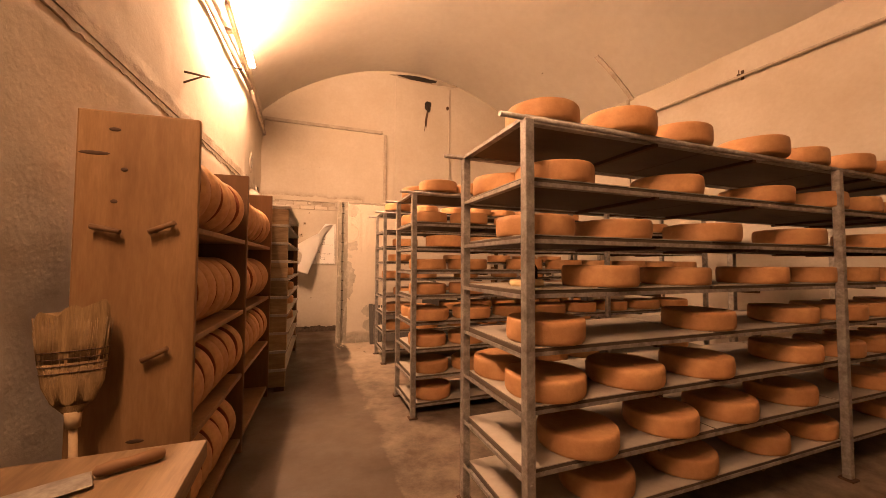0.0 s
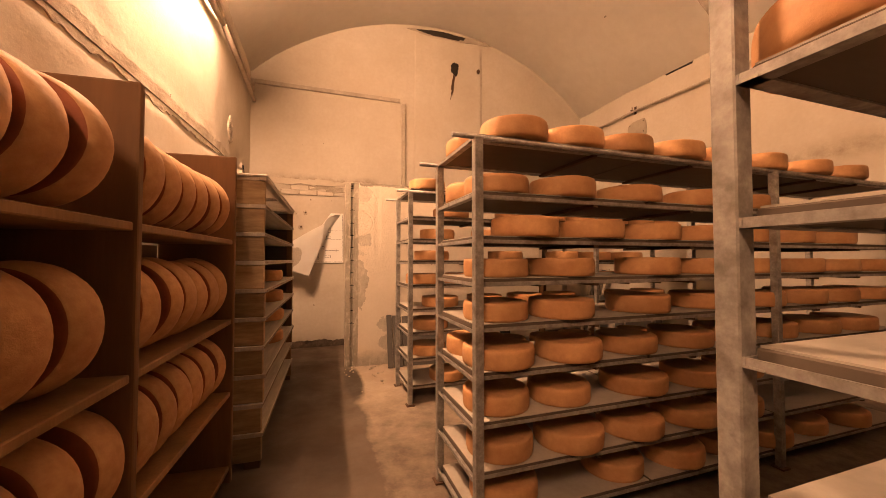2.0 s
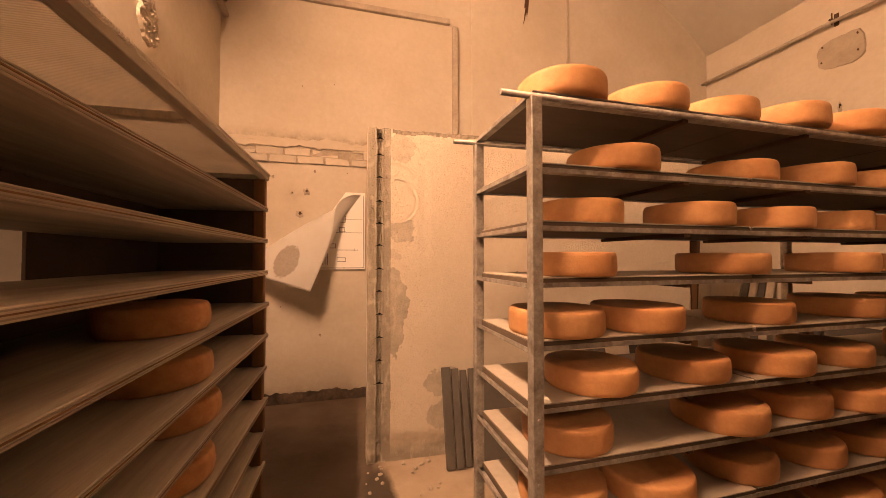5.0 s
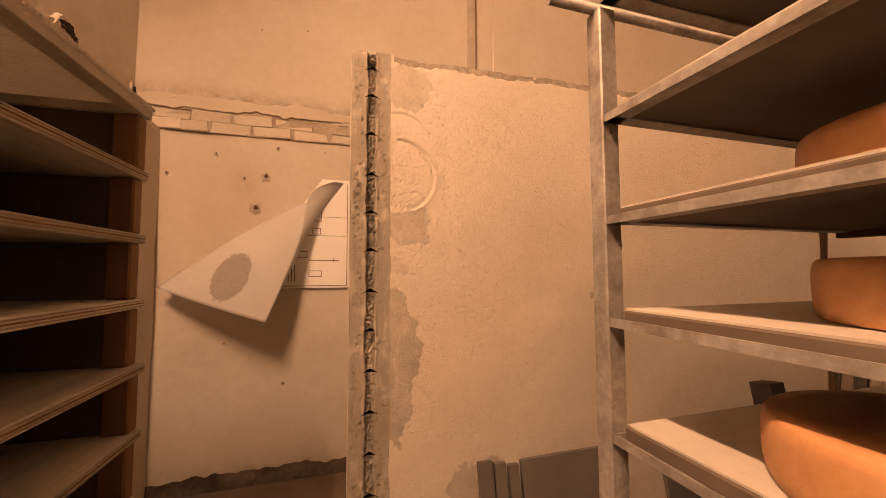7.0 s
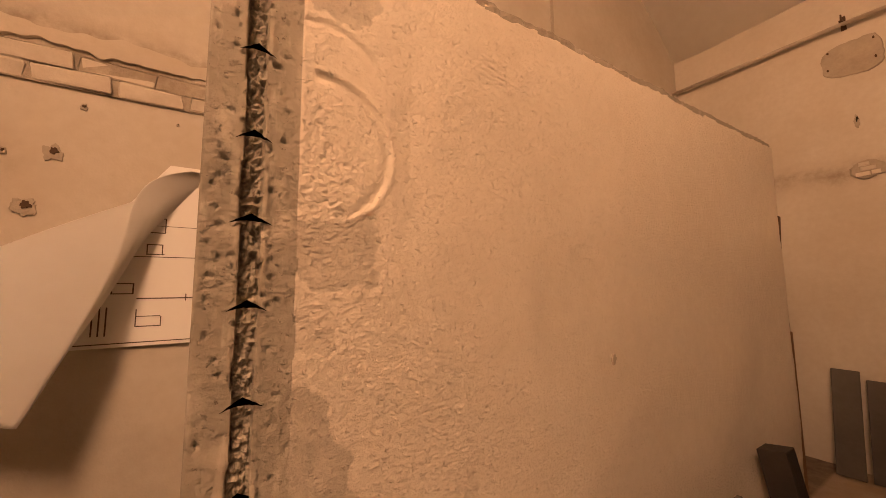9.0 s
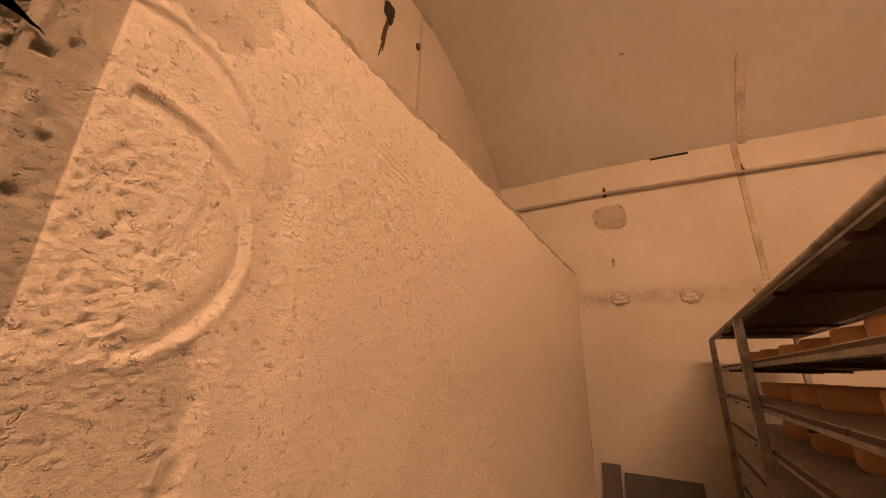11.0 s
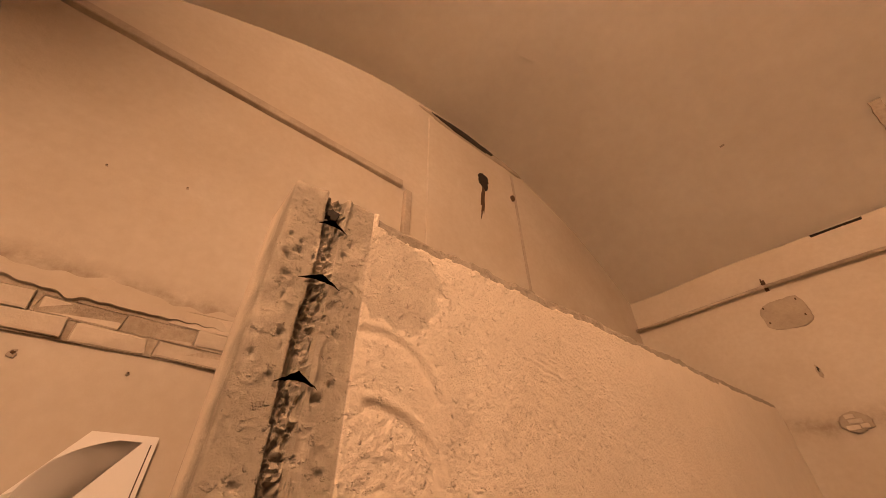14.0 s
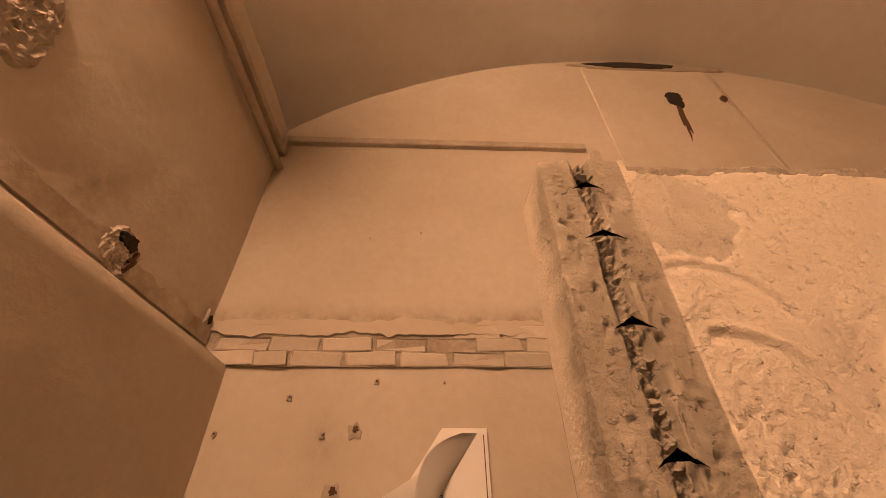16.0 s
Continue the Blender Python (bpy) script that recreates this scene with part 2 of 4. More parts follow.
def vault():
    bm = rough_sheet(lambda u, v, b: vault_point(u, v, b), A1, A0, FRONT - 0.3, BACK + 0.3, 0.06, 0.014, 2.0, 5)
    bmesh.ops.solidify(bm, geom=bm.faces[:], thickness=0.2)
    return structure("ceiling", bm, VAULT, "lime-washed barrel vault with faint patches and cracks", "ceiling")


vault()


def floor_sheet():
    bm = rough_sheet(lambda u, v, b: (u, v, b), LEFT - 1.1, RIGHT + 1.1, FRONT - 0.3, BACK + 0.3, 0.05, 0.007, 1.6, 2)
    layer, dark = bm.verts.layers.float.new("dust"), bm.verts.layers.float.new("damp")
    for v in bm.verts:
        x, y = v.co.x, v.co.y
        edge = 3.43 + 0.05 * noise.noise((y * 2.5, 0, 3)) + 0.03 * noise.noise((y * 9, 0, 3))
        side = min(1.0, max(0.0, (x - edge) / 0.07))
        v[layer] = side * (0.36 + 0.64 * max(0.0, 1 - (PART_Y - y) / 2.2) * (y < PART_Y + 0.2))
        if edge - 0.05 < x < edge + 0.10 and y < PART_Y:
            v.co.z += 0.012 * side * max(0.0, 1 - (PART_Y - y) / 2.5)
        d = max(0.0, 1 - math.hypot((x - 3.47) / 0.13, (y - 7.55) / 0.75))
        v[dark] = min(1.0, d * 1.8) + 0.35 * max(0.0, 1 - math.hypot((x - 3.0) / 0.5, (y - 9.2) / 0.35))
    add_box(bm, LEFT - 1.1, FRONT - 0.3, -0.25, RIGHT + 1.1, BACK + 0.3, -0.05)
    return structure("floor", bm, floor_material(), "worn concrete floor, dark and partly shade-toned in the aisle, pale and dusty by the partition", "floor")


def floor_material():
    m, t, p = nodes_of("worn_concrete")
    a = ramp(t, noise_tex(t, 1.3, 6, 0.65), 0.35, 0.7)
    b = ramp(t, noise_tex(t, 18, 6, 0.7, shift=2), 0.35, 0.7)
    # aisle tone: darker concrete, with some of its shade mixed into the colour
    base = mixed(t, a, (0.13, 0.095, 0.068), (0.065, 0.046, 0.032))
    base = mixed(t, times(t, b, 0.35), base, (0.10, 0.08, 0.06))
    pale = mixed(t, a, (0.43, 0.35, 0.265), (0.28, 0.215, 0.155))
    pale = mixed(t, times(t, b, 0.3), pale, (0.26, 0.2, 0.15))
    for name, other in (("dust", pale), ("damp", (0.055, 0.042, 0.03))):
        at = t.nodes.new("ShaderNodeAttribute")
        at.attribute_name = name
        sp = t.nodes.new("ShaderNodeMath")
        sp.operation = "MULTIPLY_ADD"
        t.links.new(noise_tex(t, 7, 6, 0.7, shift=4), sp.inputs[0])
        sp.inputs[1].default_value, sp.inputs[2].default_value = 0.7, -0.35
        ad = t.nodes.new("ShaderNodeMath")
        ad.operation = "ADD"
        t.links.new(at.outputs["Fac"], ad.inputs[0])
        t.links.new(sp.outputs[0], ad.inputs[1])
        base = mixed(t, ramp(t, ad.outputs[0], 0.25, 0.75), base, other)
    t.links.new(base, p.inputs["Base Color"])
    r = ramp(t, noise_tex(t, 3, 4, 0.6, shift=7), 0.3, 0.7)
    r.node.inputs[3].default_value, r.node.inputs[4].default_value = 0.45, 0.85
    t.links.new(r, p.inputs["Roughness"])
    p.inputs["Specular IOR Level"].default_value = 0.3
    bump(t, p, noise_tex(t, 35, 6, 0.7, shift=1), 0.35, 0.006)
    return m


floor_sheet()


def left_wall():
    def f(y, z, b):
        step = min(1.0, max(0.0, (2.33 - z) / 0.05))
        band = 0.010 * (2.31 < z < 2.47) * (0.6 + 0.4 * noise.noise((y * 3, z * 9, 3.0)))
        pier = 0.12 * min(1.0, max(0.0, (y - 7.93) / 0.05))
        return (left_x(y) + (LEFT_LOW - LEFT + pier) * step + band + b, y, z)
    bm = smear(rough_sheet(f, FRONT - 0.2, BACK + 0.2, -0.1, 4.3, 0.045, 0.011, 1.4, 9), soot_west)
    return structure("wall_west", slab_behind(bm, LEFT - 1.2, FRONT - 0.2, -0.1, LEFT - 0.75, BACK + 0.2, 4.3), WALL, "uneven lime-washed plaster wall with a ledge", "wall")


left_wall()
structure("wall_east", slab_behind(smear(rough_sheet(lambda y, z, b: (right_x(-y) + b, -y, z), -BACK - 0.2, -FRONT + 0.2, -0.1, 4.5, 0.06, 0.010, 1.4, 4), soot_east),
          RIGHT + 0.85, FRONT - 0.2, -0.1, RIGHT + 1.2, BACK + 0.2, 4.5), WALL, "lime-washed plaster wall with a sooty band", "wall")
structure("wall_north", slab_behind(smear(rough_sheet(lambda x, z, b: (x, BACK + b, z), LEFT - 0.2, RIGHT + 0.2, -0.1, 5.5, 0.04, 0.010, 1.4, 7), soot_shade_north),
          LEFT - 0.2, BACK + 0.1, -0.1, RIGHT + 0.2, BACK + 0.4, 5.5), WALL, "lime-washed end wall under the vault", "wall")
# unseen closing wall, set far back so it bounces less light
structure("wall_south", boxes((LEFT - 1.2, FRONT - 0.3, -0.1, RIGHT + 1.2, FRONT, 5.5)), WALL, "unseen plain lime-washed end wall added to close the room", "wall")

# ---- steel racks ----
def wheel_mesh(name, r, h, seed, material, bulge=0.002, faces=None):
    e, b = 0.006, bulge
    prof = [(r - 0.03, 0.0), (r - e - b, 0.001), (r - 0.0015 - b, 0.006), (r - b * 0.38, h * 0.2), (r - b * 0.08, h * 0.36), (r, h * 0.5), (r - b * 0.08, h * 0.64), (r - b * 0.38, h * 0.8), (r - 0.0015 - b, h - 0.006), (r - e - b, h - 0.001), (r - 0.03, h), (r * 0.5, h - 0.001), (0.02, h - 0.002)]
    me = mesh_of(name, lathe(prof, 40, 0.022, seed), material)
    # flat faces get the second material, coloured as if shaded by their neighbours
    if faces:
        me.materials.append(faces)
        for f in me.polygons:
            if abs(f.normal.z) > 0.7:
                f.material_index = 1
    return me


WHEELS = [wheel_mesh("cheese", 0.166 + 0.004 * k, 0.090 + 0.004 * (k % 3), k * 7.3, CHEESE) for k in range(5)]
DRY_WHEELS = [wheel_mesh("cheese", 0.165 + 0.006 * k, 0.092, 71 + k * 3.7, CHEESE_PALE, 0.006) for k in range(2)]
EDGE_WHEELS = [wheel_mesh("cheese", 0.170 + 0.002 * k, 0.118 + 0.008 * (k % 3), 40 + k * 5.1, CHEESE_PALE, 0.012, CHEESE_SHADED) for k in range(5)]


def cheese(at, mesh, group, label):
    ob = new("cheese", mesh)
    ob.matrix_basis = at
    return tagged(ob, label, "cheese", group)


def angle_bar(x0, y0, z, x1, y1, flip):
    """An L-shaped shelf rail along x or along y: an upright flange with a ledge."""
    bm = bmesh.new()
    t, hgt, led = 0.004, 0.017, 0.030
    if abs(x1 - x0) > abs(y1 - y0):
        add_box(bm, x0, y0 - t / 2, z - hgt, x1, y0 + t / 2, z)
        add_box(bm, x0, min(y0, y0 + flip * led), z - hgt, x1, max(y0, y0 + flip * led), z - hgt + t)
    else:
        add_box(bm, x0 - t / 2, y0, z - hgt, x0 + t / 2, y1, z)
        add_box(bm, min(x0, x0 + flip * led), y0, z - hgt, max(x0, x0 + flip * led), y1, z - hgt + t)
    return bm


rng_shelf = random.Random(11)


def steel_rack(x0, y0, depth, bays, levels, top, label):
    """A rack with its narrow end at x0 on the aisle and its long side along x."""
    rack = holder("steel_rack", label, "rack", "cheese racks", pose(x0, y0, 0))
    w = 0.041
    xs = [0.0]
    for b in bays:
        xs.append(xs[-1] + b)
    for x in xs:
        for y in (0.0, depth):
            s = 1 if y == 0 else -1
            bm = bmesh.new()
            add_box(bm, x - w / 2, y - w / 2, 0.012, x + w / 2, y + w / 2, top)
            bmesh.ops.bevel(bm, geom=bm.edges[:], offset=0.003, segments=1, affect="EDGES")
            post = part("post", bm, STEEL, rack)
            part("foot_plate", boxes((x - 0.035, y - 0.035, 0.0, x + 0.035, y + 0.035, 0.012), bevel=0.002), RUST, post)
            for lz in levels[1:]:
                part("bolt", tube((x, y - s * (w / 2 + 0.005), lz - 0.016), (x, y - s * (w / 2 - 0.001), lz - 0.016), 0.006, 6), STEEL, post)
    for y in (0.0, depth):
        bm = tube((-0.125, y, top + 0.006), (xs[-1] + 0.06, y, top + 0.006), 0.011, 10)
        part("top_rod", bm, STEEL, rack)
    for lz in levels:
        for y, f in ((w / 2 + 0.004, 1), (depth - w / 2 - 0.004, -1)):
            part("shelf_rail", angle_bar(-0.02, y, lz, xs[-1] + 0.02, y, f), STEEL, rack)
        for x, f in ((-w / 2 + 0.004, 1), (xs[-1] + w / 2 - 0.004, -1)):
            part("end_rail", angle_bar(x, w / 2, lz, x, depth - w / 2, f), STEEL, rack)
        for a, b in zip(xs, xs[1:]):
            for k in (1, 2):
                cx = a + (b - a) * k / 3
                part("cross_bar", boxes((cx - 0.014, w / 2 + 0.006, lz - 0.030, cx + 0.014, depth - w / 2 - 0.006, lz - 0.0135)), RUST, rack)
            n = 2 if b - a > 1.5 else 1
            for k in range(n):
                p0, p1 = a + (b - a) * k / n, a + (b - a) * (k + 1) / n
                q = rng_shelf.uniform(-0.004, 0.004)
                # the board's dark colour stands for the shaded underside
                board = part("shelf_board", boxes((p0 + 0.004, w / 2 + 0.006 + q, lz - 0.0125, p1 - 0.004, depth - w / 2 - 0.010 + q, lz + 0.0145), bevel=0.003), SHADEBOARD, rack)
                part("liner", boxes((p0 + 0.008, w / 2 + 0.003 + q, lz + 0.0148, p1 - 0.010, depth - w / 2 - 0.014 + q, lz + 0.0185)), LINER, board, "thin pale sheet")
    return rack


RACKS = [
    (3.775, 3.347, 0.603, (2.20, 1.35), [1.852, 1.597, 1.362, 1.138, 0.905, 0.675, 0.432, 0.205], 1.838),
    (3.792, 5.042, 0.550, (2.05, 1.45), [1.860, 1.597, 1.388, 1.190, 0.977, 0.759, 0.536, 0.313, 0.090], 1.848),
    (3.890, 6.732, 0.540, (2.05, 1.40), [1.925, 1.675, 1.470, 1.270, 1.050, 0.835, 0.625, 0.390, 0.150], 1.905),
]
# where the wheels of the first bay stand, as distances from the rack's end, level by level
STANDS = [
    [(0.22, 0.64, 1.08, 1.68, 2.16), (0.31, 1.05, 1.80, 2.34), (0.20, 0.67, 1.28, 2.10), (0.55, 1.10, 1.72, 2.26), (0.23, 1.26, 2.02),
     (0.23, 0.71, 1.21, 2.04), (0.39, 0.93, 1.40, 2.01), (0.53, 1.09, 1.72, 2.22)],
    [(0.27, 0.64, 1.00, 1.38, 1.77, 2.18), (0.20, 0.59, 1.08, 1.60, 2.06), (0.35, 0.77, 1.24, 1.65, 2.07), (0.20, 0.59, 1.20, 1.68), (0.20, 0.58, 1.15, 1.70),
     (0.20, 0.62, 1.05), (0.20, 0.58, 1.10), (0.22, 0.62, 1.05), (0.24, 0.95)],
    [(0.20, 0.60, 1.01, 1.40, 1.78, 2.13), (0.45, 1.15), (0.32, 0.86, 1.33, 1.80), (0.25, 1.06, 1.74), (0.19, 0.58, 1.22, 1.86),
     (0.34, 0.82, 1.27), (0.24, 0.99), (0.22, 0.60, 1.10), (0.40, 0.78, 1.30)],
]
rng = random.Random(4)
for n, (x0, y0, depth, bays, levels, top) in enumerate(RACKS):
    steel_rack(x0, y0, depth, bays, levels, top, "galvanised steel rack with pale shelf boards full of cheese wheels")
    for k, lz in enumerate(levels):
        places = [x0 + d * (0.951, 0.9545, 0.969)[n] - (0.040, 0.0275, 0.019)[n] for d in STANDS[n][k]]
        places = [x + 0.022 * (x - 3.1) for x in places]
        x = places[-1] + 0.44
        while x < x0 + sum(bays) - 0.15:
            if rng.random() > 0.12:
                places.append(x)
            x += rng.uniform(0.37, 0.46)
        if (n, k) in ((0, 1), (1, 0), (1, 1), (0, 5), (1, 5)):
            m = pose(x0 + 0.17, y0 + depth - 0.13, lz + 0.019, 0, 0, 40 * k)
            cheese(m, WHEELS[k % 5], "cheeses on the steel racks", "orange-brown cheese wheel lying at the back of a rack shelf")
        for x in places:
            m = pose(x, y0 + 0.168 + rng.uniform(-0.025, 0.03) - 0.03 * (k == 0), lz + 0.019, 0, 0, rng.uniform(0, 360))
            cheese(m, rng.choice(WHEELS), "cheeses on the steel racks", "round orange-brown cheese wheel lying flat on a rack shelf")


# ---- wooden shelving along the west wall ----
SHELF_AT = pose(2.165, 3.930, 0, 0, 0, -3.2)


def wooden_shelves():
    unit = holder("wooden_shelf_unit", "brown wooden shelving with tall uprights, holding cheeses on edge", "shelf", at=SHELF_AT)
    d = 0.36
    for k, y in enumerate((0.0, 0.985, 2.06)):
        bm = boxes((-0.06 if k == 0 else -0.03, y, 0, d, y + 0.032, (1.865, 1.850, 1.905)[k]), bevel=0.008, segments=2)
        panel = part("upright_panel", bm, WOOD if k == 0 else WOOD_DARK, unit, "orange-brown end panel with pegs and knots" if k == 0 else "")
        if k == 0:
            for px, pz, tilt in ((0.058, 1.387, 12), (0.245, 1.400, -24), (0.235, 0.892, -28)):
                bm = bmesh.new()
                q = pose(px, 0, pz, 0, tilt, 0)
                add_tube(bm, q @ Vector((-0.05, -0.022, 0)), q @ Vector((0.05, -0.030, 0)), 0.012, 10, 0.010)
                add_tube(bm, q @ Vector((-0.03, 0.0, 0)), q @ Vector((-0.03, -0.024, 0)), 0.007, 8)
                add_tube(bm, q @ Vector((0.03, 0.0, 0)), q @ Vector((0.03, -0.028, 0)), 0.007, 8)
                part("peg", bm, WOOD_DARK, panel, "dark round wooden peg")
            for px, pz, w in ((0.065, 1.79, 0.020), (0.0, 1.69, 0.050), (0.10, 1.63, 0.012), (0.07, 1.50, 0.012), (0.17, 0.55, 0.03)):
                part("knot", lathe([(0.0105, 0), (0.010, 0.001), (0.004, 0.0015)], 10), RUST, panel).matrix_basis = pose(px, 0.0, pz, 90, 0, 0) @ Matrix.Diagonal((w / 0.01, 0.8, 1, 1))
    for y0, y1 in ((0.033, 0.984), (1.018, 2.059)):
        for z in (1.41, 0.945, 0.525, 0.10):
            part("shelf_board", boxes((-0.02, y0, z - 0.028, d - 0.010, y1, z), bevel=0.004), WOOD, unit)
    # added dark sheet where only shade lies behind the cheeses
    part("back_board", boxes((-0.045, 0.033, 0.0, -0.030, 2.059, 1.372)), WOOD_DARK, unit)
    return unit


wooden_shelves()
for y0, y1 in ((0.035, 0.985), (1.02, 2.055)):
    for z in (1.41, 0.945, 0.525, 0.10) if y0 < 1 else (1.41, 0.945, 0.525):
        y = y0 + 0.012
        lean = rng.uniform(-5, 1)
        while True:
            me = rng.choice(EDGE_WHEELS)
            r = max(v.co.x for v in me.vertices)
            h = max(v.co.z for v in me.vertices)
            step = h + r * abs(math.sin(math.radians(lean))) * 0.3 + rng.choice((0.020, 0.028, 0.036))
            if y + step > y1 - 0.008:
                break
            m = SHELF_AT @ pose(0.188 + rng.uniform(-0.004, 0.006), y + step - 0.002, z + r + 0.002, 0, 0, 0) @ pose(0, 0, 0, 90 + lean, 0, rng.uniform(-3, 3))
            cheese(m, me, "cheeses on the wooden shelves", "pale brown cheese wheel standing on edge among others")
            y += step
            lean += rng.uniform(-1.5, 1.5)


# ---- stacked drying crates ----
CRATE_AT = pose(2.785, 6.08, 0, 0, 0, -1.8)


def crate_stack():
    stack = holder("shelf_crate_stack", "stack of pale wooden frames with layered boards, partly holding cheeses", "crate stack", at=CRATE_AT)
    w, length = 0.52, 1.80
    tops = [0.045 + 0.1775 * k for k in range(11)]
    for k in range(10):
        z0, z1 = tops[k], tops[k + 1]
        j = rng.uniform(-0.008, 0.008)
        part("end_block", boxes((-w, j, z0, j * 0.6, 0.045 + j, z1 - 0.026), bevel=0.005), BLOCKWOOD, stack)
        part("end_block", boxes((-0.06, length - 0.045 + j, z0, j * 0.6, length + j, z1 - 0.026), bevel=0.005), WOOD_DARK, stack)
        # this board's dark colour holds the shade of the recessed inside
        part("end_panel", boxes((-w, length - 0.03 + j, z0 + 0.001, -0.0605, length - 0.01 + j, z1 - 0.027)), SHADEBOARD, stack, "end board in the dark tone of the shaded inside")
        if k == 9:
            for a in ((-0.035, -0.012, 0.010, length + 0.004), (-w, -0.012, -w + 0.035, length + 0.004), (-w + 0.036, 0.0, -0.036, 0.04), (-w + 0.036, 0.86, -0.036, 0.90), (-w + 0.036, length - 0.04, -0.036, length)):
                part("lid_rail", boxes((a[0], a[1], z1 - 0.0255, a[2], a[3], z1 - 0.0005), bevel=0.002), CRATEBOARD, stack)
            continue
        board = part("board", boxes((-w, -0.012 + j, z1 - 0.0255, 0.010 + j, length + 0.004, z1 - 0.0005), bevel=0.002), CRATEBOARD, stack, "grey layered board")
        for q in range(3):
            zz = z1 - 0.021 + q * 0.007
            part("edge_layer", boxes((0.0095 + j, -0.010 + j, zz, 0.0125 + j, length, zz + 0.0028)), WOOD_DARK if q == 1 else BOARD, board)
    # closed backs, their colour darkened for the shade within the crates
    part("back_board", boxes((-w - 0.012, 0.0, 0.045, -w - 0.001, length, 1.285)), SHADEBOARD, stack)
    part("back_board", boxes((-w - 0.012, 0.0, 1.465, -w - 0.001, length, 1.80)), SHADEBOARD, stack)
    part("back_board", boxes((-w - 0.012, 0.98, 1.286, -w - 0.001, length, 1.464)), SHADEBOARD, stack)
    part("lid", boxes((-w, -0.02, tops[-1] + 0.0005, 0.015, length + 0.01, tops[-1] + 0.012), bevel=0.003), LID, stack, "grey ribbed plastic sheet laid over the top")
    part("foot", boxes((-0.10, length - 0.06, 0.0, -0.01, length, 0.0445)), RUST, stack)
    part("foot", boxes((-0.10, 0.0, 0.0, -0.01, 0.06, 0.0445)), RUST, stack)
    part("foot", boxes((-w, 0.0, 0.0, -w + 0.09, 0.06, 0.0445)), RUST, stack)
    part("foot", boxes((-w, length - 0.06, 0.0, -w + 0.09, length, 0.0445)), RUST, stack)
    return tops


CRATE_TOPS = crate_stack()
for k, y in ((6, 0.98), (5, 1.00), (4, 1.10), (3, 1.03)):
    cheese(CRATE_AT @ pose(-0.17, y, CRATE_TOPS[k] + 0.001), DRY_WHEELS[k % 2], "cheeses in the crate stack", "round brown cheese wheel lying on a crate board")


# ---- table with a knife, broom ----
def work_table():
    table = holder("work_table", "worn pale wooden table with a thick top beside the shelving", "table", at=pose(0, 0, 0))
    part("tabletop", boxes((2.02, 2.45, 0.695, 2.70, 3.36, 0.75), bevel=0.008, segments=2), TABLEWOOD, table)
    for x, y in ((2.06, 2.50), (2.60, 2.50), (2.06, 3.25), (2.60, 3.25)):
        part("leg", boxes((x, y, 0.0, x + 0.06, y + 0.06, 0.6945), bevel=0.006), TABLEWOOD, table)
    for a in ((2.10, 2.49, 0.61, 2.62, 2.515, 0.6945), (2.10, 3.295, 0.61, 2.62, 3.32, 0.6945)):
        part("apron", boxes(a, bevel=0.003), TABLEWOOD, table)


work_table()


def knife():
    k = holder("cheese_knife", "broad cheese knife with a wooden handle on the table", "knife", at=pose(2.50, 3.21, 0.7505, 0, 0, 25))
    prof = [(0.004, 0), (0.012, 0.006), (0.016, 0.03), (0.013, 0.07), (0.017, 0.115), (0.012, 0.135), (0.004, 0.138)]
    part("handle", lathe(prof, 14), WOOD_DARK, k, "turned dark wooden handle").matrix_basis = pose(0.0, 0.0, 0.018, 0, 90, 0)
    bm = boxes((-0.15, -0.05, 0.008, 0.0, 0.03, 0.011), bevel=0.001)
    part("blade", bm, STEEL, k, "flat shiny blade")


knife()


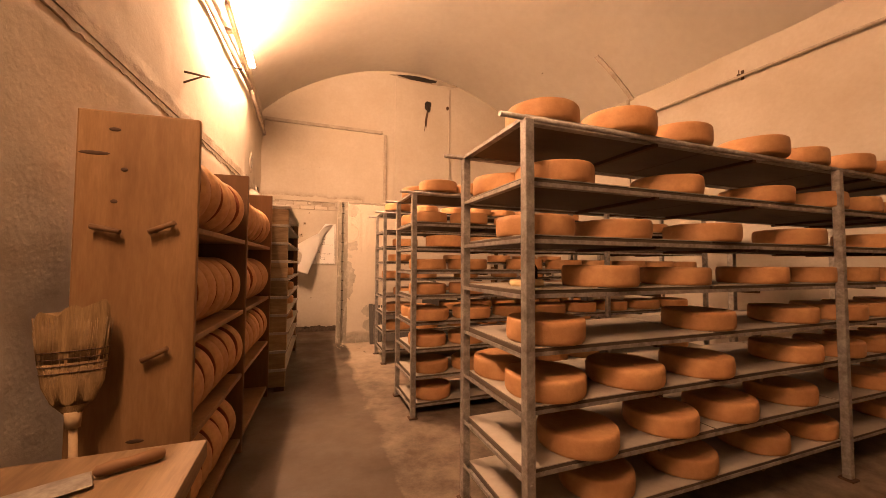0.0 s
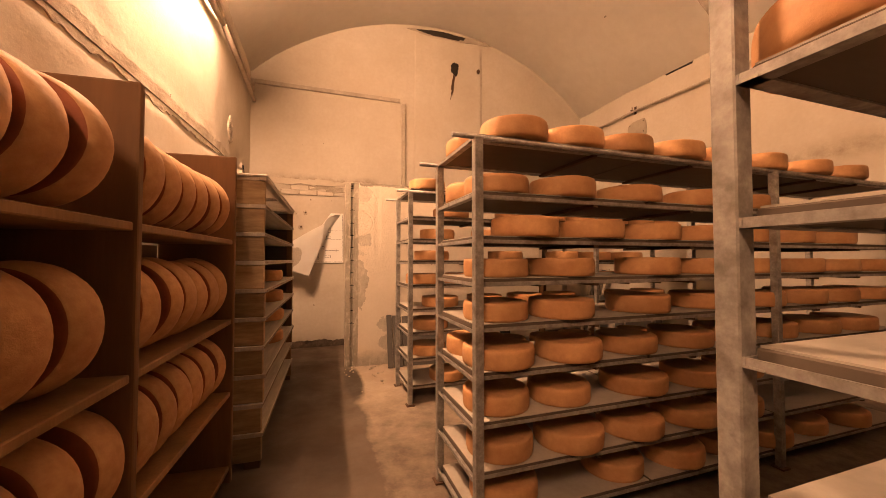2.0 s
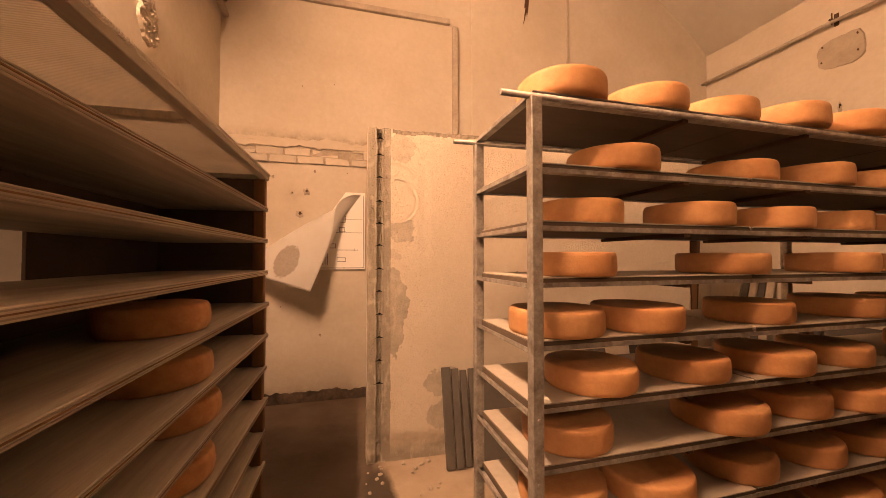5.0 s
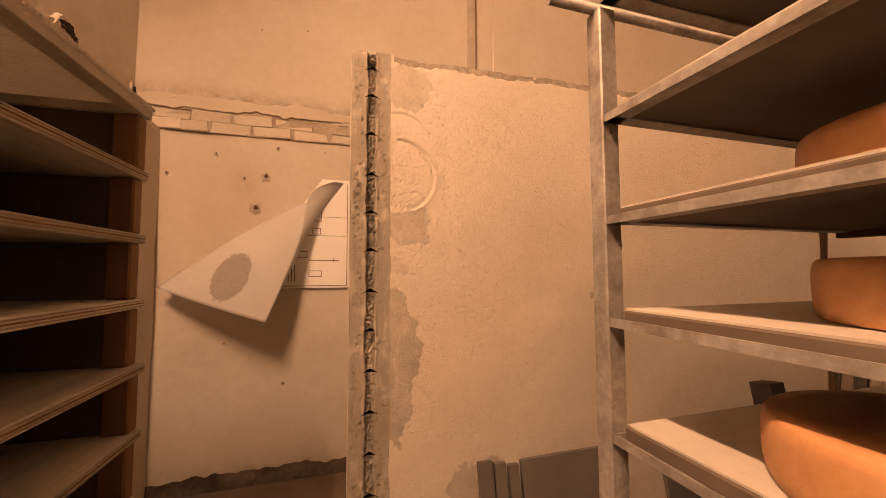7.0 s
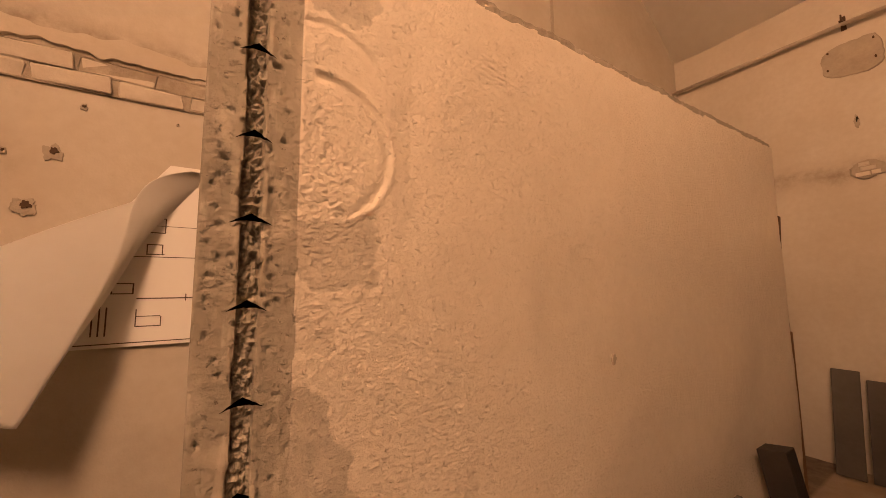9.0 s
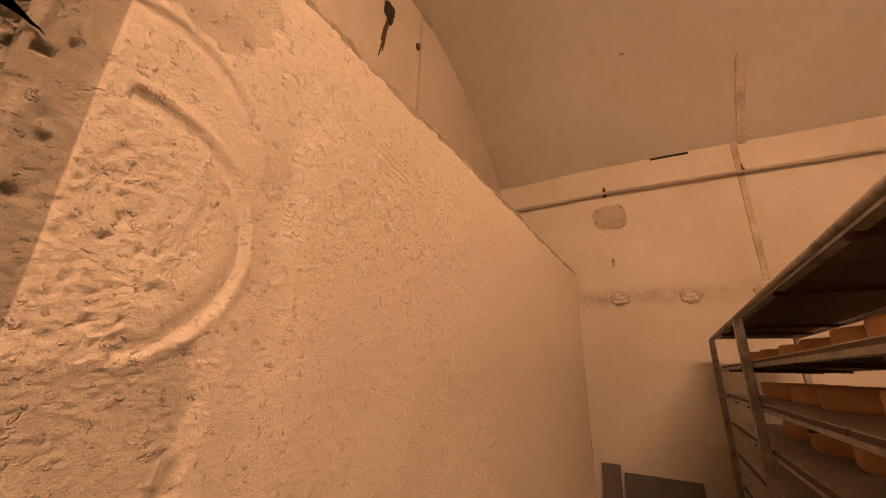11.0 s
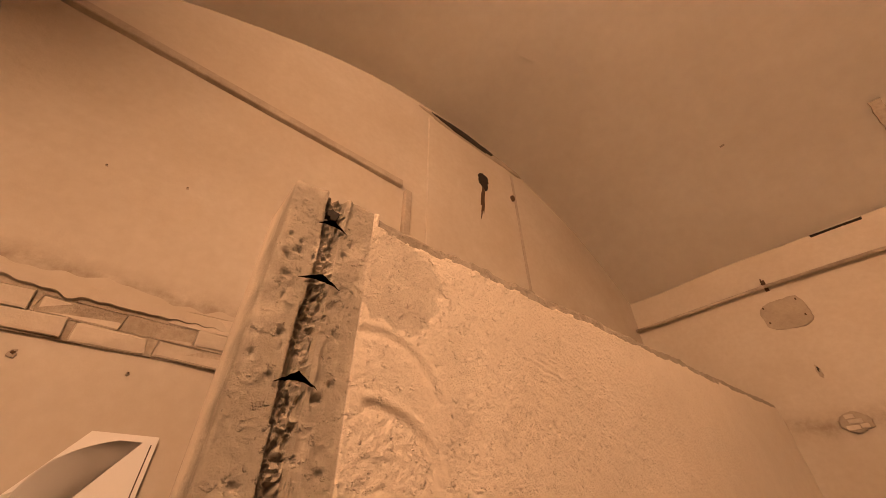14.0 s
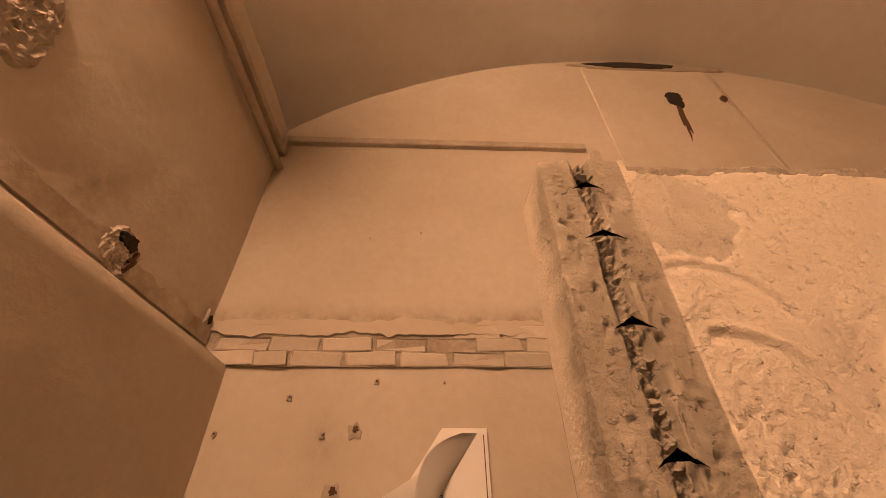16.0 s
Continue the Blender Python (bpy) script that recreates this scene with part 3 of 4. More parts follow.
def broom():
    b = holder("broom", "upturned straw broom leaning against the shelf panel", "broom", at=pose(2.22, 3.795, 0, -2.6, -3, 0))
    bm = bmesh.new()
    rows = []
    prof = ((0.715, 0.022, 0.020), (0.76, 0.062, 0.028), (0.82, 0.088, 0.030), (0.90, 0.098, 0.028), (1.00, 0.106, 0.024), (1.085, 0.108, 0.018))
    n = 40
    for z, rx, ry in prof:
        ring = []
        for k in range(n):
            a = k * math.tau / n
            rag = 1 + 0.035 * math.sin(k * 7.1 + z * 3) + 0.02 * math.sin(k * 13.7)
            top = 0.018 * math.sin(k * 5.3) + 0.02 * math.cos(a) if z > 1.05 else 0
            ring.append(bm.verts.new((rx * rag * math.cos(a), ry * rag * math.sin(a), z + top)))
        rows.append(ring)
    for lo, hi in zip(rows, rows[1:]):
        for k in range(n):
            bm.faces.new((lo[k], lo[(k + 1) % n], hi[(k + 1) % n], hi[k]))
    bm.faces.new(rows[0][::-1])
    bm.faces.new(rows[-1])
    head = part("straw_head", bm, STRAW, b, "fan of golden straw")
    bm = bmesh.new()
    straw = random.Random(8)
    for k in range(230):
        a, side = straw.uniform(-1, 1), straw.choice((-1, 1))
        lean, up = a + straw.uniform(-0.08, 0.08), straw.uniform(1.0, 1.07)
        add_tube(bm, (0.055 * a, side * 0.026 * math.sqrt(1 - a * a), 0.75), (0.097 * lean, side * 0.029 * math.sqrt(max(0.0, 1 - a * a)), 0.90), 0.0022, 4, 0.002)
        add_tube(bm, (0.097 * lean, side * 0.029 * math.sqrt(max(0.0, 1 - a * a)), 0.90), (0.112 * lean, side * 0.02 * math.sqrt(1 - a * a), up), 0.002, 4, 0.0012)
    part("bristles", bm, surface("dry_straw", (0.34, 0.22, 0.10), (0.08, 0.042, 0.016), 0.75, 14, 60, relief=0, amount=0.9), head, "loose dry stalks")
    for z, rx, ry in ((0.865, 0.096, 0.031), (0.89, 0.099, 0.031), (0.915, 0.101, 0.030), (0.94, 0.103, 0.030)):
        bm = bmesh.new()
        pts = [(rx * math.cos(k * math.tau / 24), ry * math.sin(k * math.tau / 24), z) for k in range(25)]
        for p, q in zip(pts, pts[1:]):
            add_tube(bm, p, q, 0.0022, 5)
        part("stitching", bm, RUST, head, "dark thread")
    part("ferrule", tube((0, 0, 0.665), (0, 0, 0.725), 0.020, 14, 0.025), PALEWOOD, b)
    part("handle", tube((0, 0, 0.0), (0, 0, 0.665), 0.0125, 12), PALEWOOD, b)


broom()


# ---- pipes, conduit, lamps ----
def run(name, points, r, material, label, category):
    bm = bmesh.new()
    for a, b in zip(points, points[1:]):
        add_tube(bm, a, b, r, 12)
    return thing(name, bm, material, label, category)


run("wall_pipe", [(left_x(FRONT) + 0.045, FRONT, 3.575), (left_x(7.5) + 0.045, 7.5, 3.575), (LEFT + 0.045, BACK - 0.01, 3.575)], 0.026, PIPE, "painted iron pipe along the wall", "pipe")
for y in (6.9, 5.2):
    thing("pipe_clip", boxes((left_x(y) - 0.02, y, 3.535, left_x(y) + 0.078, y + 0.03, 3.545), (left_x(y) - 0.02, y, 3.605, left_x(y) + 0.078, y + 0.03, 3.613), (left_x(y) + 0.072, y, 3.535, left_x(y) + 0.078, y + 0.03, 3.613)),
          RUST, "rusty clip holding the wall pipe", "pipe clip", "pipe clips")
run("wall_pipe", [(right_x(FRONT) - 0.075, FRONT, 3.625), (RIGHT - 0.075, 8.0, 3.625), (RIGHT - 0.075, BACK, 3.625)], 0.017, PIPE, "thin iron pipe on brackets along the wall", "pipe")
for y in (7.995, 6.68, 5.05, 3.7, 2.2):
    rx = right_x(y)
    bm = boxes((rx - 0.10, y - 0.012, 3.64, rx + 0.03, y + 0.012, 3.652))
    add_box(bm, rx - 0.012, y - 0.016, 3.60, rx + 0.02, y + 0.016, 3.72)
    add_tube(bm, (rx - 0.075, y, 3.60), (rx - 0.075, y, 3.71), 0.006, 8)
    thing("pipe_bracket", bm, RUST, "small rusty bracket holding the thin pipe", "bracket", "pipe brackets")


def conduit():
    c = holder("cable_conduit", "pale plastic cable conduit running along and down the end wall", "conduit", at=pose(0, 0, 0))
    part("wall_run", boxes((LEFT + 0.01, 6.0, 3.70, LEFT + 0.045, BACK - 0.02, 3.755), bevel=0.004), PIPE, c)
    part("level_run", boxes((LEFT + 0.05, BACK - 0.040, 3.825, 4.335, BACK + 0.012, 3.885), bevel=0.006), PIPE, c)
    part("corner_run", boxes((LEFT + 0.01, BACK - 0.045, 3.70, LEFT + 0.049, BACK + 0.012, 3.885), bevel=0.005), PIPE, c)
    part("down_run", boxes((4.365, BACK - 0.038, 0.02, 4.425, BACK + 0.012, 3.815), bevel=0.006), PIPE, c)


conduit()
for y, z, out in ((6.50, 3.74, 0.19), (2.20, 3.60, 0.20)):
    lamp = holder("tube_lamp", "lit fluorescent tube lamp at the foot of the vault", "lamp", "tube lamps", at=pose(left_x(y) + out, y, z, 0, 0, 0 if y > 5 else -4))
    part("tube", tube((0, -0.70, 0), (0, 0.70, 0), 0.016, 12), TUBE if y > 5 else TUBE_FRONT, lamp)
    for q in (-0.715, 0.705):
        part("socket", boxes((-0.045, q, -0.022, 0.020, q + 0.010, 0.022), bevel=0.003), PIPE, lamp)
    part("casing", boxes((-0.085, -0.76, -0.03, -0.046, 0.76, 0.03), bevel=0.006), PIPE, lamp, "painted metal back casing")
    part("arm", boxes((-out - 0.02, -0.03, -0.02, -0.0855, 0.03, 0.02), bevel=0.003), PIPE, lamp)


# ---- damage, patches and marks on the walls ----
SOOTY_JOINT = surface("old_mortar", (0.52, 0.46, 0.375), (0.27, 0.215, 0.155), 0.95, 9, 50, relief=0.8, depth=0.01, amount=0.9)


def blot(rx, ry, seed, depth=0.006, ragged=0.35, n=44, square=False):
    """A ragged raised patch in its own xy plane, with a bevelled crumbling rim."""
    bm = bmesh.new()
    rings = []
    for s, z in ((1.0, -0.012), (0.97, depth * 0.6), (0.86, depth), (0.45, depth)):
        ring = []
        for k in range(n):
            a = k * math.tau / n
            w = 1 + ragged * noise.noise((math.cos(a) * 1.7 + seed, math.sin(a) * 1.7, seed)) + ragged * 0.5 * noise.noise((math.cos(a) * 6, math.sin(a) * 6 + seed, 1))
            if square:
                w /= (math.cos(a) ** 4 + math.sin(a) ** 4) ** 0.25
            ring.append(bm.verts.new((rx * s * w * math.cos(a), ry * s * w * math.sin(a), z + 0.15 * depth * noise.noise((a * 4, s * 5, seed)))))
        rings.append(ring)
    for lo, hi in zip(rings, rings[1:]):
        for k in range(n):
            bm.faces.new((lo[k], lo[(k + 1) % n], hi[(k + 1) % n], hi[k]))
    bm.faces.new(rings[-1])
    return bm


def crumbled(rx, ry, seed, deep):
    """A broken-out pocket: a ragged disc with a lumpy sunken floor and a crumbling rim."""
    bm = bmesh.new()
    n, m = 48, 14
    rings = []
    for j in range(1, m + 1):
        s, ring = j / m, []
        for k in range(n):
            a = k * math.tau / n
            w = 1 + 0.35 * noise.noise((math.cos(a) * 1.6 + seed, math.sin(a) * 1.6, seed)) + 0.16 * noise.noise((math.cos(a) * 6, math.sin(a) * 6, seed))
            x, y = rx * s * w * math.cos(a), ry * s * w * math.sin(a)
            lump = noise.noise((x * 24, y * 24, seed)) + 0.7 * noise.noise((x * 60, y * 60, seed + 2)) + 0.4 * noise.noise((x * 130, y * 130, seed))
            z = 0.012 + deep * 0.7 * lump * min(1.0, (1 - s) * 5) if j < m else -0.012
            ring.append(bm.verts.new((x, y, max(z, -0.012))))
        rings.append(ring)
    bm.faces.new(rings[0])
    for lo, hi in zip(rings, rings[1:]):
        for k in range(n):
            bm.faces.new((lo[k], hi[k], hi[(k + 1) % n], lo[(k + 1) % n]))
    bmesh.ops.recalc_face_normals(bm, faces=bm.faces[:])
    return bm


def crater(rx, ry, seed, material_in, name, label, at):
    """A knocked-out hole: a ragged plaster rim round a patch whose colour stands for the shaded hollow."""
    ob = thing(name, blot(rx, ry, seed, 0.002, 0.45), CEMENT if rx < 0.05 else SOOTY_JOINT, label, "wall damage", at=at)
    part("hollow", blot(rx * 0.42, ry * 0.36, seed + 3, 0.003, 0.8, 24), material_in, ob).matrix_basis = pose(0.15 * rx, 0.25 * ry, 0.0022)
    return ob


ON_BACK, ON_LEFT, ON_RIGHT = (90, 0, 0), (90, 0, 90), (90, 0, -90)
# end wall: knocks, screw holes, drip stain, vent slot
for x, z, r in ((2.918, 1.985, 0.030), (2.789, 1.97, 0.012), (2.991, 2.187, 0.013), (2.621, 2.119, 0.012), (2.352, 1.976, 0.010), (3.294, 2.185, 0.006), (3.165, 3.049, 0.006), (2.873, 3.0, 0.005), (2.86, 1.77, 0.032), (3.05, 0.62, 0.012), (2.7, 0.9, 0.008)):
    crater(r, r * 1.15, x * 9, RUST, "wall_hole", "small knocked-out hole in the white end wall", pose(x, BACK - 0.004, z, *ON_BACK))
stain = thing("soot_hole", blot(0.075, 0.11, 3.3, 0.008), DARK, "black ragged hole with a rusty drip below it", "wall damage", at=pose(5.285, BACK - 0.016, 4.555, *ON_BACK))
part("drip", blot(0.022, 0.24, 8.8, 0.004, 0.7), RUST, stain, "rust-brown drip").matrix_basis = pose(-0.03, -0.27, 0.0, 0, 0, -9)
thing("bolt_head", blot(0.03, 0.04, 5, 0.02, 0.2, 14), RUST, "rusty bolt head in the end wall", "bolt", at=pose(5.72, BACK - 0.012, 4.57, *ON_BACK))
slot = thing("vent_slot", blot(0.78, 0.055, 2.2, 0.010, 0.25, 70), CEMENT, "dark slot under the crown of the vault in grey mortar", "vent", at=pose(5.25, BACK - 0.008, 5.092, *ON_BACK))
# the slot has no depth: its shade is this black patch
part("opening", blot(0.42, 0.046, 6.1, 0.010, 0.25, 60), DARK, slot, "black patch standing for the shaded opening").matrix_basis = pose(-0.17, 0.0, 0.010)
structure("flue_breast", boxes((4.585, BACK - 0.012, 2.0, 5.755, BACK + 0.05, 5.02), bevel=0.006), WALL, "flat raised flue breast in the end wall", "wall")
thing("plaster_line", boxes((5.75, BACK - 0.018, 2.3, 5.79, BACK + 0.01, 4.98), bevel=0.004), PIPE, "thin raised line of plaster down the end wall", "plaster line")

# the row of bare bricks in the end wall, under torn plaster
band = structure("brick_band", boxes((LEFT - 0.02, BACK - 0.0085, 2.252, 3.95, BACK + 0.03, 2.45)), SOOTY_JOINT, "courses of bare whitewashed bricks below torn plaster", "brickwork")


def ragged_strip(x0, x1, z0, z1, depth, seed, amp, up=True, step=0.02):
    """A strip in xz with one torn edge, standing proud of its wall by depth towards -y."""
    bm = bmesh.new()
    n = int((x1 - x0) / step)
    rows = []
    for i in range(n + 1):
        x = x0 + (x1 - x0) * i / n
        w = amp * (noise.noise((x * 4, seed, 0)) + 0.6 * noise.noise((x * 17, seed, 2)))
        zz = (z0 + w, z1) if not up else (z0, z1 + w)
        rows.append([bm.verts.new(p) for p in ((x, 0, zz[0]), (x, -depth, zz[0] + 0.004), (x, -depth, zz[1] - 0.004), (x, 0, zz[1]))])
    for a, b in zip(rows, rows[1:]):
        for k in range(3):
            bm.faces.new((a[k], b[k], b[k + 1], a[k + 1]))
    return bm


STAINED = surface("smoke_stained_plaster", (0.60, 0.54, 0.45), (0.24, 0.18, 0.12), 0.93, 5, 30, relief=0.6, depth=0.01, amount=0.9)
torn = holder("torn_plaster", "torn smoke-stained edge of plaster above the bare bricks", "plaster", at=pose(0, BACK + 0.004, 0))
part("stained_face", ragged_strip(LEFT, 3.95, 2.44, 2.49, 0.008, 2.0, 0.03, up=True, step=0.012), WALL, torn)
part("torn_lip", ragged_strip(LEFT, 3.95, 2.402, 2.455, 0.027, 4.0, 0.036, up=False, step=0.010), WALL, torn)
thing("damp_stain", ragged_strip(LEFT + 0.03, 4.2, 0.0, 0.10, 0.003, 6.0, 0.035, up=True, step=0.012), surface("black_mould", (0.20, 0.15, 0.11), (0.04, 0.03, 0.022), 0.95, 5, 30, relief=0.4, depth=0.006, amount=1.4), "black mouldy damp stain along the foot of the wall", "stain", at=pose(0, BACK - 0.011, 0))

# west wall: knocked holes, bracket, torn ledge
thing("wall_hole", crumbled(0.11, 0.14, 1.1, 0.022), CEMENT, "large knocked-out hole in rough plaster", "wall damage", at=pose(left_x(8.08) + 0.002, 8.06, 2.72, *ON_LEFT))
pocket = thing("wall_hole", crumbled(0.085, 0.085, 2.7, 0.016), CEMENT, "knocked-out hole with a broken brick in it", "wall damage", at=pose(left_x(8.65) + 0.016, 8.66, 2.405, *ON_LEFT))
# dark patches put in for the shade of the pocket's hollows
part("hollow", blot(0.035, 0.024, 4.4, 0.006, 0.7, 30), DARK, pocket, "black patch standing for the shaded hollow").matrix_basis = pose(0.0, 0.050, 0.016)
part("hollow", blot(0.016, 0.040, 6.4, 0.006, 0.7, 30), RUST, pocket, "dark patch standing for the shaded gap beside the brick").matrix_basis = pose(0.045, -0.005, 0.016, 0, 0, -20)
crater(0.03, 0.06, 6.7, DARK, "wall_hole", "small dark hole in the corner of the walls", pose(LEFT + 0.018, 9.26, 2.44, *ON_LEFT))
for y, z, rx, rz in ((7.70, 2.63, 0.035, 0.10), (6.9, 2.36, 0.03, 0.02), (6.55, 2.40, 0.02, 0.055), (5.75, 2.38, 0.02, 0.06), (5.1, 2.34, 0.03, 0.05), (4.4, 2.36, 0.025, 0.06), (3.9, 2.3, 0.03, 0.03)):
    crater(rx, rz, y * 3, CEMENT, "wall_hole", "chipped hole in the uneven plaster wall", pose(left_x(y) - 0.005 + 0.014 * (z < 2.5), y, z, *ON_LEFT))
ledge = holder("plaster_ledge", "broken ledge of thick plaster along the wall", "plaster", at=pose(0, 0, 0))
for x0, x1, turn in ((0.0, 1.80, 90), (-7.0, 0.0, 86)):
    part("broken_lip", ragged_strip(x0, x1, 2.300, 2.345, 0.022, 7.0, 0.034, up=False, step=0.010), SOOTY_JOINT, ledge).matrix_basis = pose(LEFT - 0.002, 7.5, 0, 0, 0, turn)
    part("stained_face", ragged_strip(x0, x1, 2.345, 2.43, 0.024, 5.0, 0.03, up=True, step=0.015), STAINED, ledge).matrix_basis = pose(LEFT - 0.002, 7.5, 0, 0, 0, turn)
bm = bmesh.new()
add_tube(bm, (left_x(5.48) - 0.02, 5.47, 2.76), (left_x(5.48) + 0.17, 5.50, 2.755), 0.010, 8, 0.007)
add_tube(bm, (left_x(5.48) - 0.02, 5.47, 2.66), (left_x(5.48) + 0.12, 5.49, 2.75), 0.009, 8, 0.007)
thing("wall_hook", bm, RUST, "rusty iron wall hook sticking out of the plaster", "hook")

# east wall: sooty band, brick pockets, grey patch, stripe
for y in (7.96, 7.32, 6.71):
    pocket = thing("brick_pocket", blot(0.095, 0.075, y * 5, 0.008, 0.25), CEMENT, "pocket of bare whitewashed bricks in the sooty band", "brickwork", "brick pockets", at=pose(right_x(y) - 0.014, y, 2.385, 90, 0, -90 + 4.3))
    for px, pz, w in ((-0.03, -0.035, 0.08), (0.04, -0.03, 0.05), (0.0, 0.008, 0.085), (-0.02, 0.045, 0.06)):
        part("brick", boxes((px - w / 2, pz - 0.016, 0.004, px + w / 2, pz + 0.016, 0.017), bevel=0.003), BRICK, pocket)
patch = thing("wall_patch", blot(0.170, 0.145, 4.6, 0.006, 0.10, square=True), CEMENT, "rounded grey cement patch with four anchor holes", "patch", at=pose(RIGHT - 0.006, 7.975, 3.345, *ON_RIGHT))
for px, pz in ((-0.13, 0.10), (0.13, 0.10), (-0.14, -0.05), (0.13, -0.06)):
    part("anchor_hole", blot(0.007, 0.011, px * 9, 0.004, 0.3, 12), RUST, patch).matrix_basis = pose(px, pz, 0.007)
crater(0.018, 0.055, 2.2, DARK, "wall_hole", "small dark slot in the east wall", pose(RIGHT - 0.004, 7.99, 2.80, *ON_RIGHT))
thing("cement_stripe", boxes((right_x(6.7) - 0.016, 6.665, 2.50, right_x(6.7) + 0.02, 6.72, 4.02), bevel=0.003), STAINED, "grey cement stripe filling a chase in the wall", "patch")


def vault_strip(y0, y1, a0, a1, n, drop, seed=0.0):
    bm = bmesh.new()
    rows = []
    for i in range(n + 1):
        a = a0 + (a1 - a0) * i / n
        w = 0.012 * noise.noise((i * 0.7, seed, 0))
        rows.append([bm.verts.new(vault_point(a, y, -d)) for y, d in ((y0 + w, -0.01), (y0 + w, drop), (y1 - w, drop), (y1 - w, -0.01))])
    for p, q in zip(rows, rows[1:]):
        for k in range(3):
            bm.faces.new((p[k], q[k], q[k + 1], p[k + 1]))
    return bm


def angle_at(x):
    return math.acos((x - VX) / VR)


thing("cement_stripe", vault_strip(6.58, 6.655, angle_at(7.15), angle_at(7.93), 20, 0.022), STAINED, "grey cement stripe filling a chase in the vault", "patch")
thing("vault_crack", vault_strip(7.10, 7.48, angle_at(7.86), angle_at(7.93), 4, 0.024), DARK, "dark crack where the vault meets the wall", "crack")
for y, x, rx, ry in ((5.9, 6.4, 0.006, 0.10), (7.6, 6.9, 0.01, 0.02), (6.5, 5.9, 0.10, 0.012)):
    p = vault_point(angle_at(x), y, -0.016)
    thing("vault_chip", blot(rx, ry, x, 0.004, 0.3, 20), CEMENT, "small chip in the vault plaster", "wall damage", at=pose(*p, 180, math.degrees(angle_at(x)) - 90, 0))


# ---- boards and planks leaning about ----
def leaning_board(x0, x1, z_top, foot_y, wall_y, t, material, label, ragged=0.0):
    lean = math.degrees(math.atan2(wall_y - foot_y, z_top))
    return thing("leaning_board", boxes((0, -t, 0.003, x1 - x0, 0, z_top / math.cos(math.radians(lean))), bevel=0.003), material, label, "board", "leaning boards",
                 at=pose(x0, foot_y, 0, -lean, 0, 0))


for x0, x1, z, t in ((3.905, 3.965, 0.612, 0.025), (3.972, 4.02, 0.60, 0.03), (4.035, 4.08, 0.585, 0.022)):
    leaning_board(x0, x1, z, 7.90, PART_Y - 0.045, t, GREYBOARD, "narrow grey plank leaning against the partition")
leaning_board(4.10, 4.58, 0.585, 7.93, PART_Y - 0.025, 0.02, GREYBOARD, "grey fibre board leaning against the partition")
leaning_board(4.80, 5.22, 0.655, 7.93, PART_Y - 0.025, 0.02, GREYBOARD, "grey fibre board leaning against the partition")
leaning_board(5.43, 5.53, 0.78, 7.92, PART_Y - 0.03, 0.10, DARK, "black block leaning against the partition")
# behind the partition's end
thing("plank", boxes((-0.02, -0.04, 0.003, 0.02, 0.04, 1.88), bevel=0.004), RUST, "tall narrow dark plank standing behind the partition", "plank", at=pose(6.28, 8.26, 0, 3, 0, 0))
thing("post", boxes((-0.035, -0.035, 0.003, 0.035, 0.035, 1.21), bevel=0.005), WOOD_DARK, "short dark square post standing behind the partition", "post", at=pose(6.165, 8.13, 0, 0, 0, 0))
for k in range(5):
    thing("slat", boxes((-0.012, -0.035, 0.003, 0.012, 0.035, 1.17 - 0.02 * (k % 2)), bevel=0.003), GREYBOARD if k % 2 else PIPE, "narrow slat leaning against the east wall", "slat", "leaning slats",
          at=pose(7.50, 8.55 + 0.085 * k, 0, 0, 14, 0))
thing("leaning_board", boxes((-0.02, 0, 0.003, 0, 0.62, 0.74), bevel=0.003), GREYBOARD, "large grey board leaning against the east wall", "board", "leaning boards", at=pose(7.66, 7.48, 0, 0, 11, 0))
thing("leaning_board", boxes((-0.02, 0, 0.003, 0, 0.16, 0.80), bevel=0.003), GREYBOARD, "narrow grey board leaning against the east wall", "board", "leaning boards", at=pose(7.64, 8.13, 0, 0, 11, 0))

# ---- small things on the first rack ----
thing("cheese_round", lathe([(0.072, 0), (0.078, 0.004), (0.08, 0.014), (0.079, 0.026), (0.072, 0.030), (0.01, 0.031)], 30, 0.01, 3), surface("pale_cheese", (0.82, 0.66, 0.38), (0.64, 0.48, 0.25), 0.6, 9, 50, relief=0.1, depth=0.001),
      "small pale young cheese lying on the rack shelf", "cheese", at=pose(3.935, 3.60, 1.157))
# unidentified dark object, given a bottle-like outline
thing("bottle", lathe([(0.022, 0), (0.024, 0.004), (0.024, 0.075), (0.017, 0.092), (0.009, 0.104), (0.009, 0.13), (0.004, 0.132)], 20), DARK, "small black bottle-shaped object on the rack shelf", "bottle", at=pose(4.10, 3.79, 1.157))


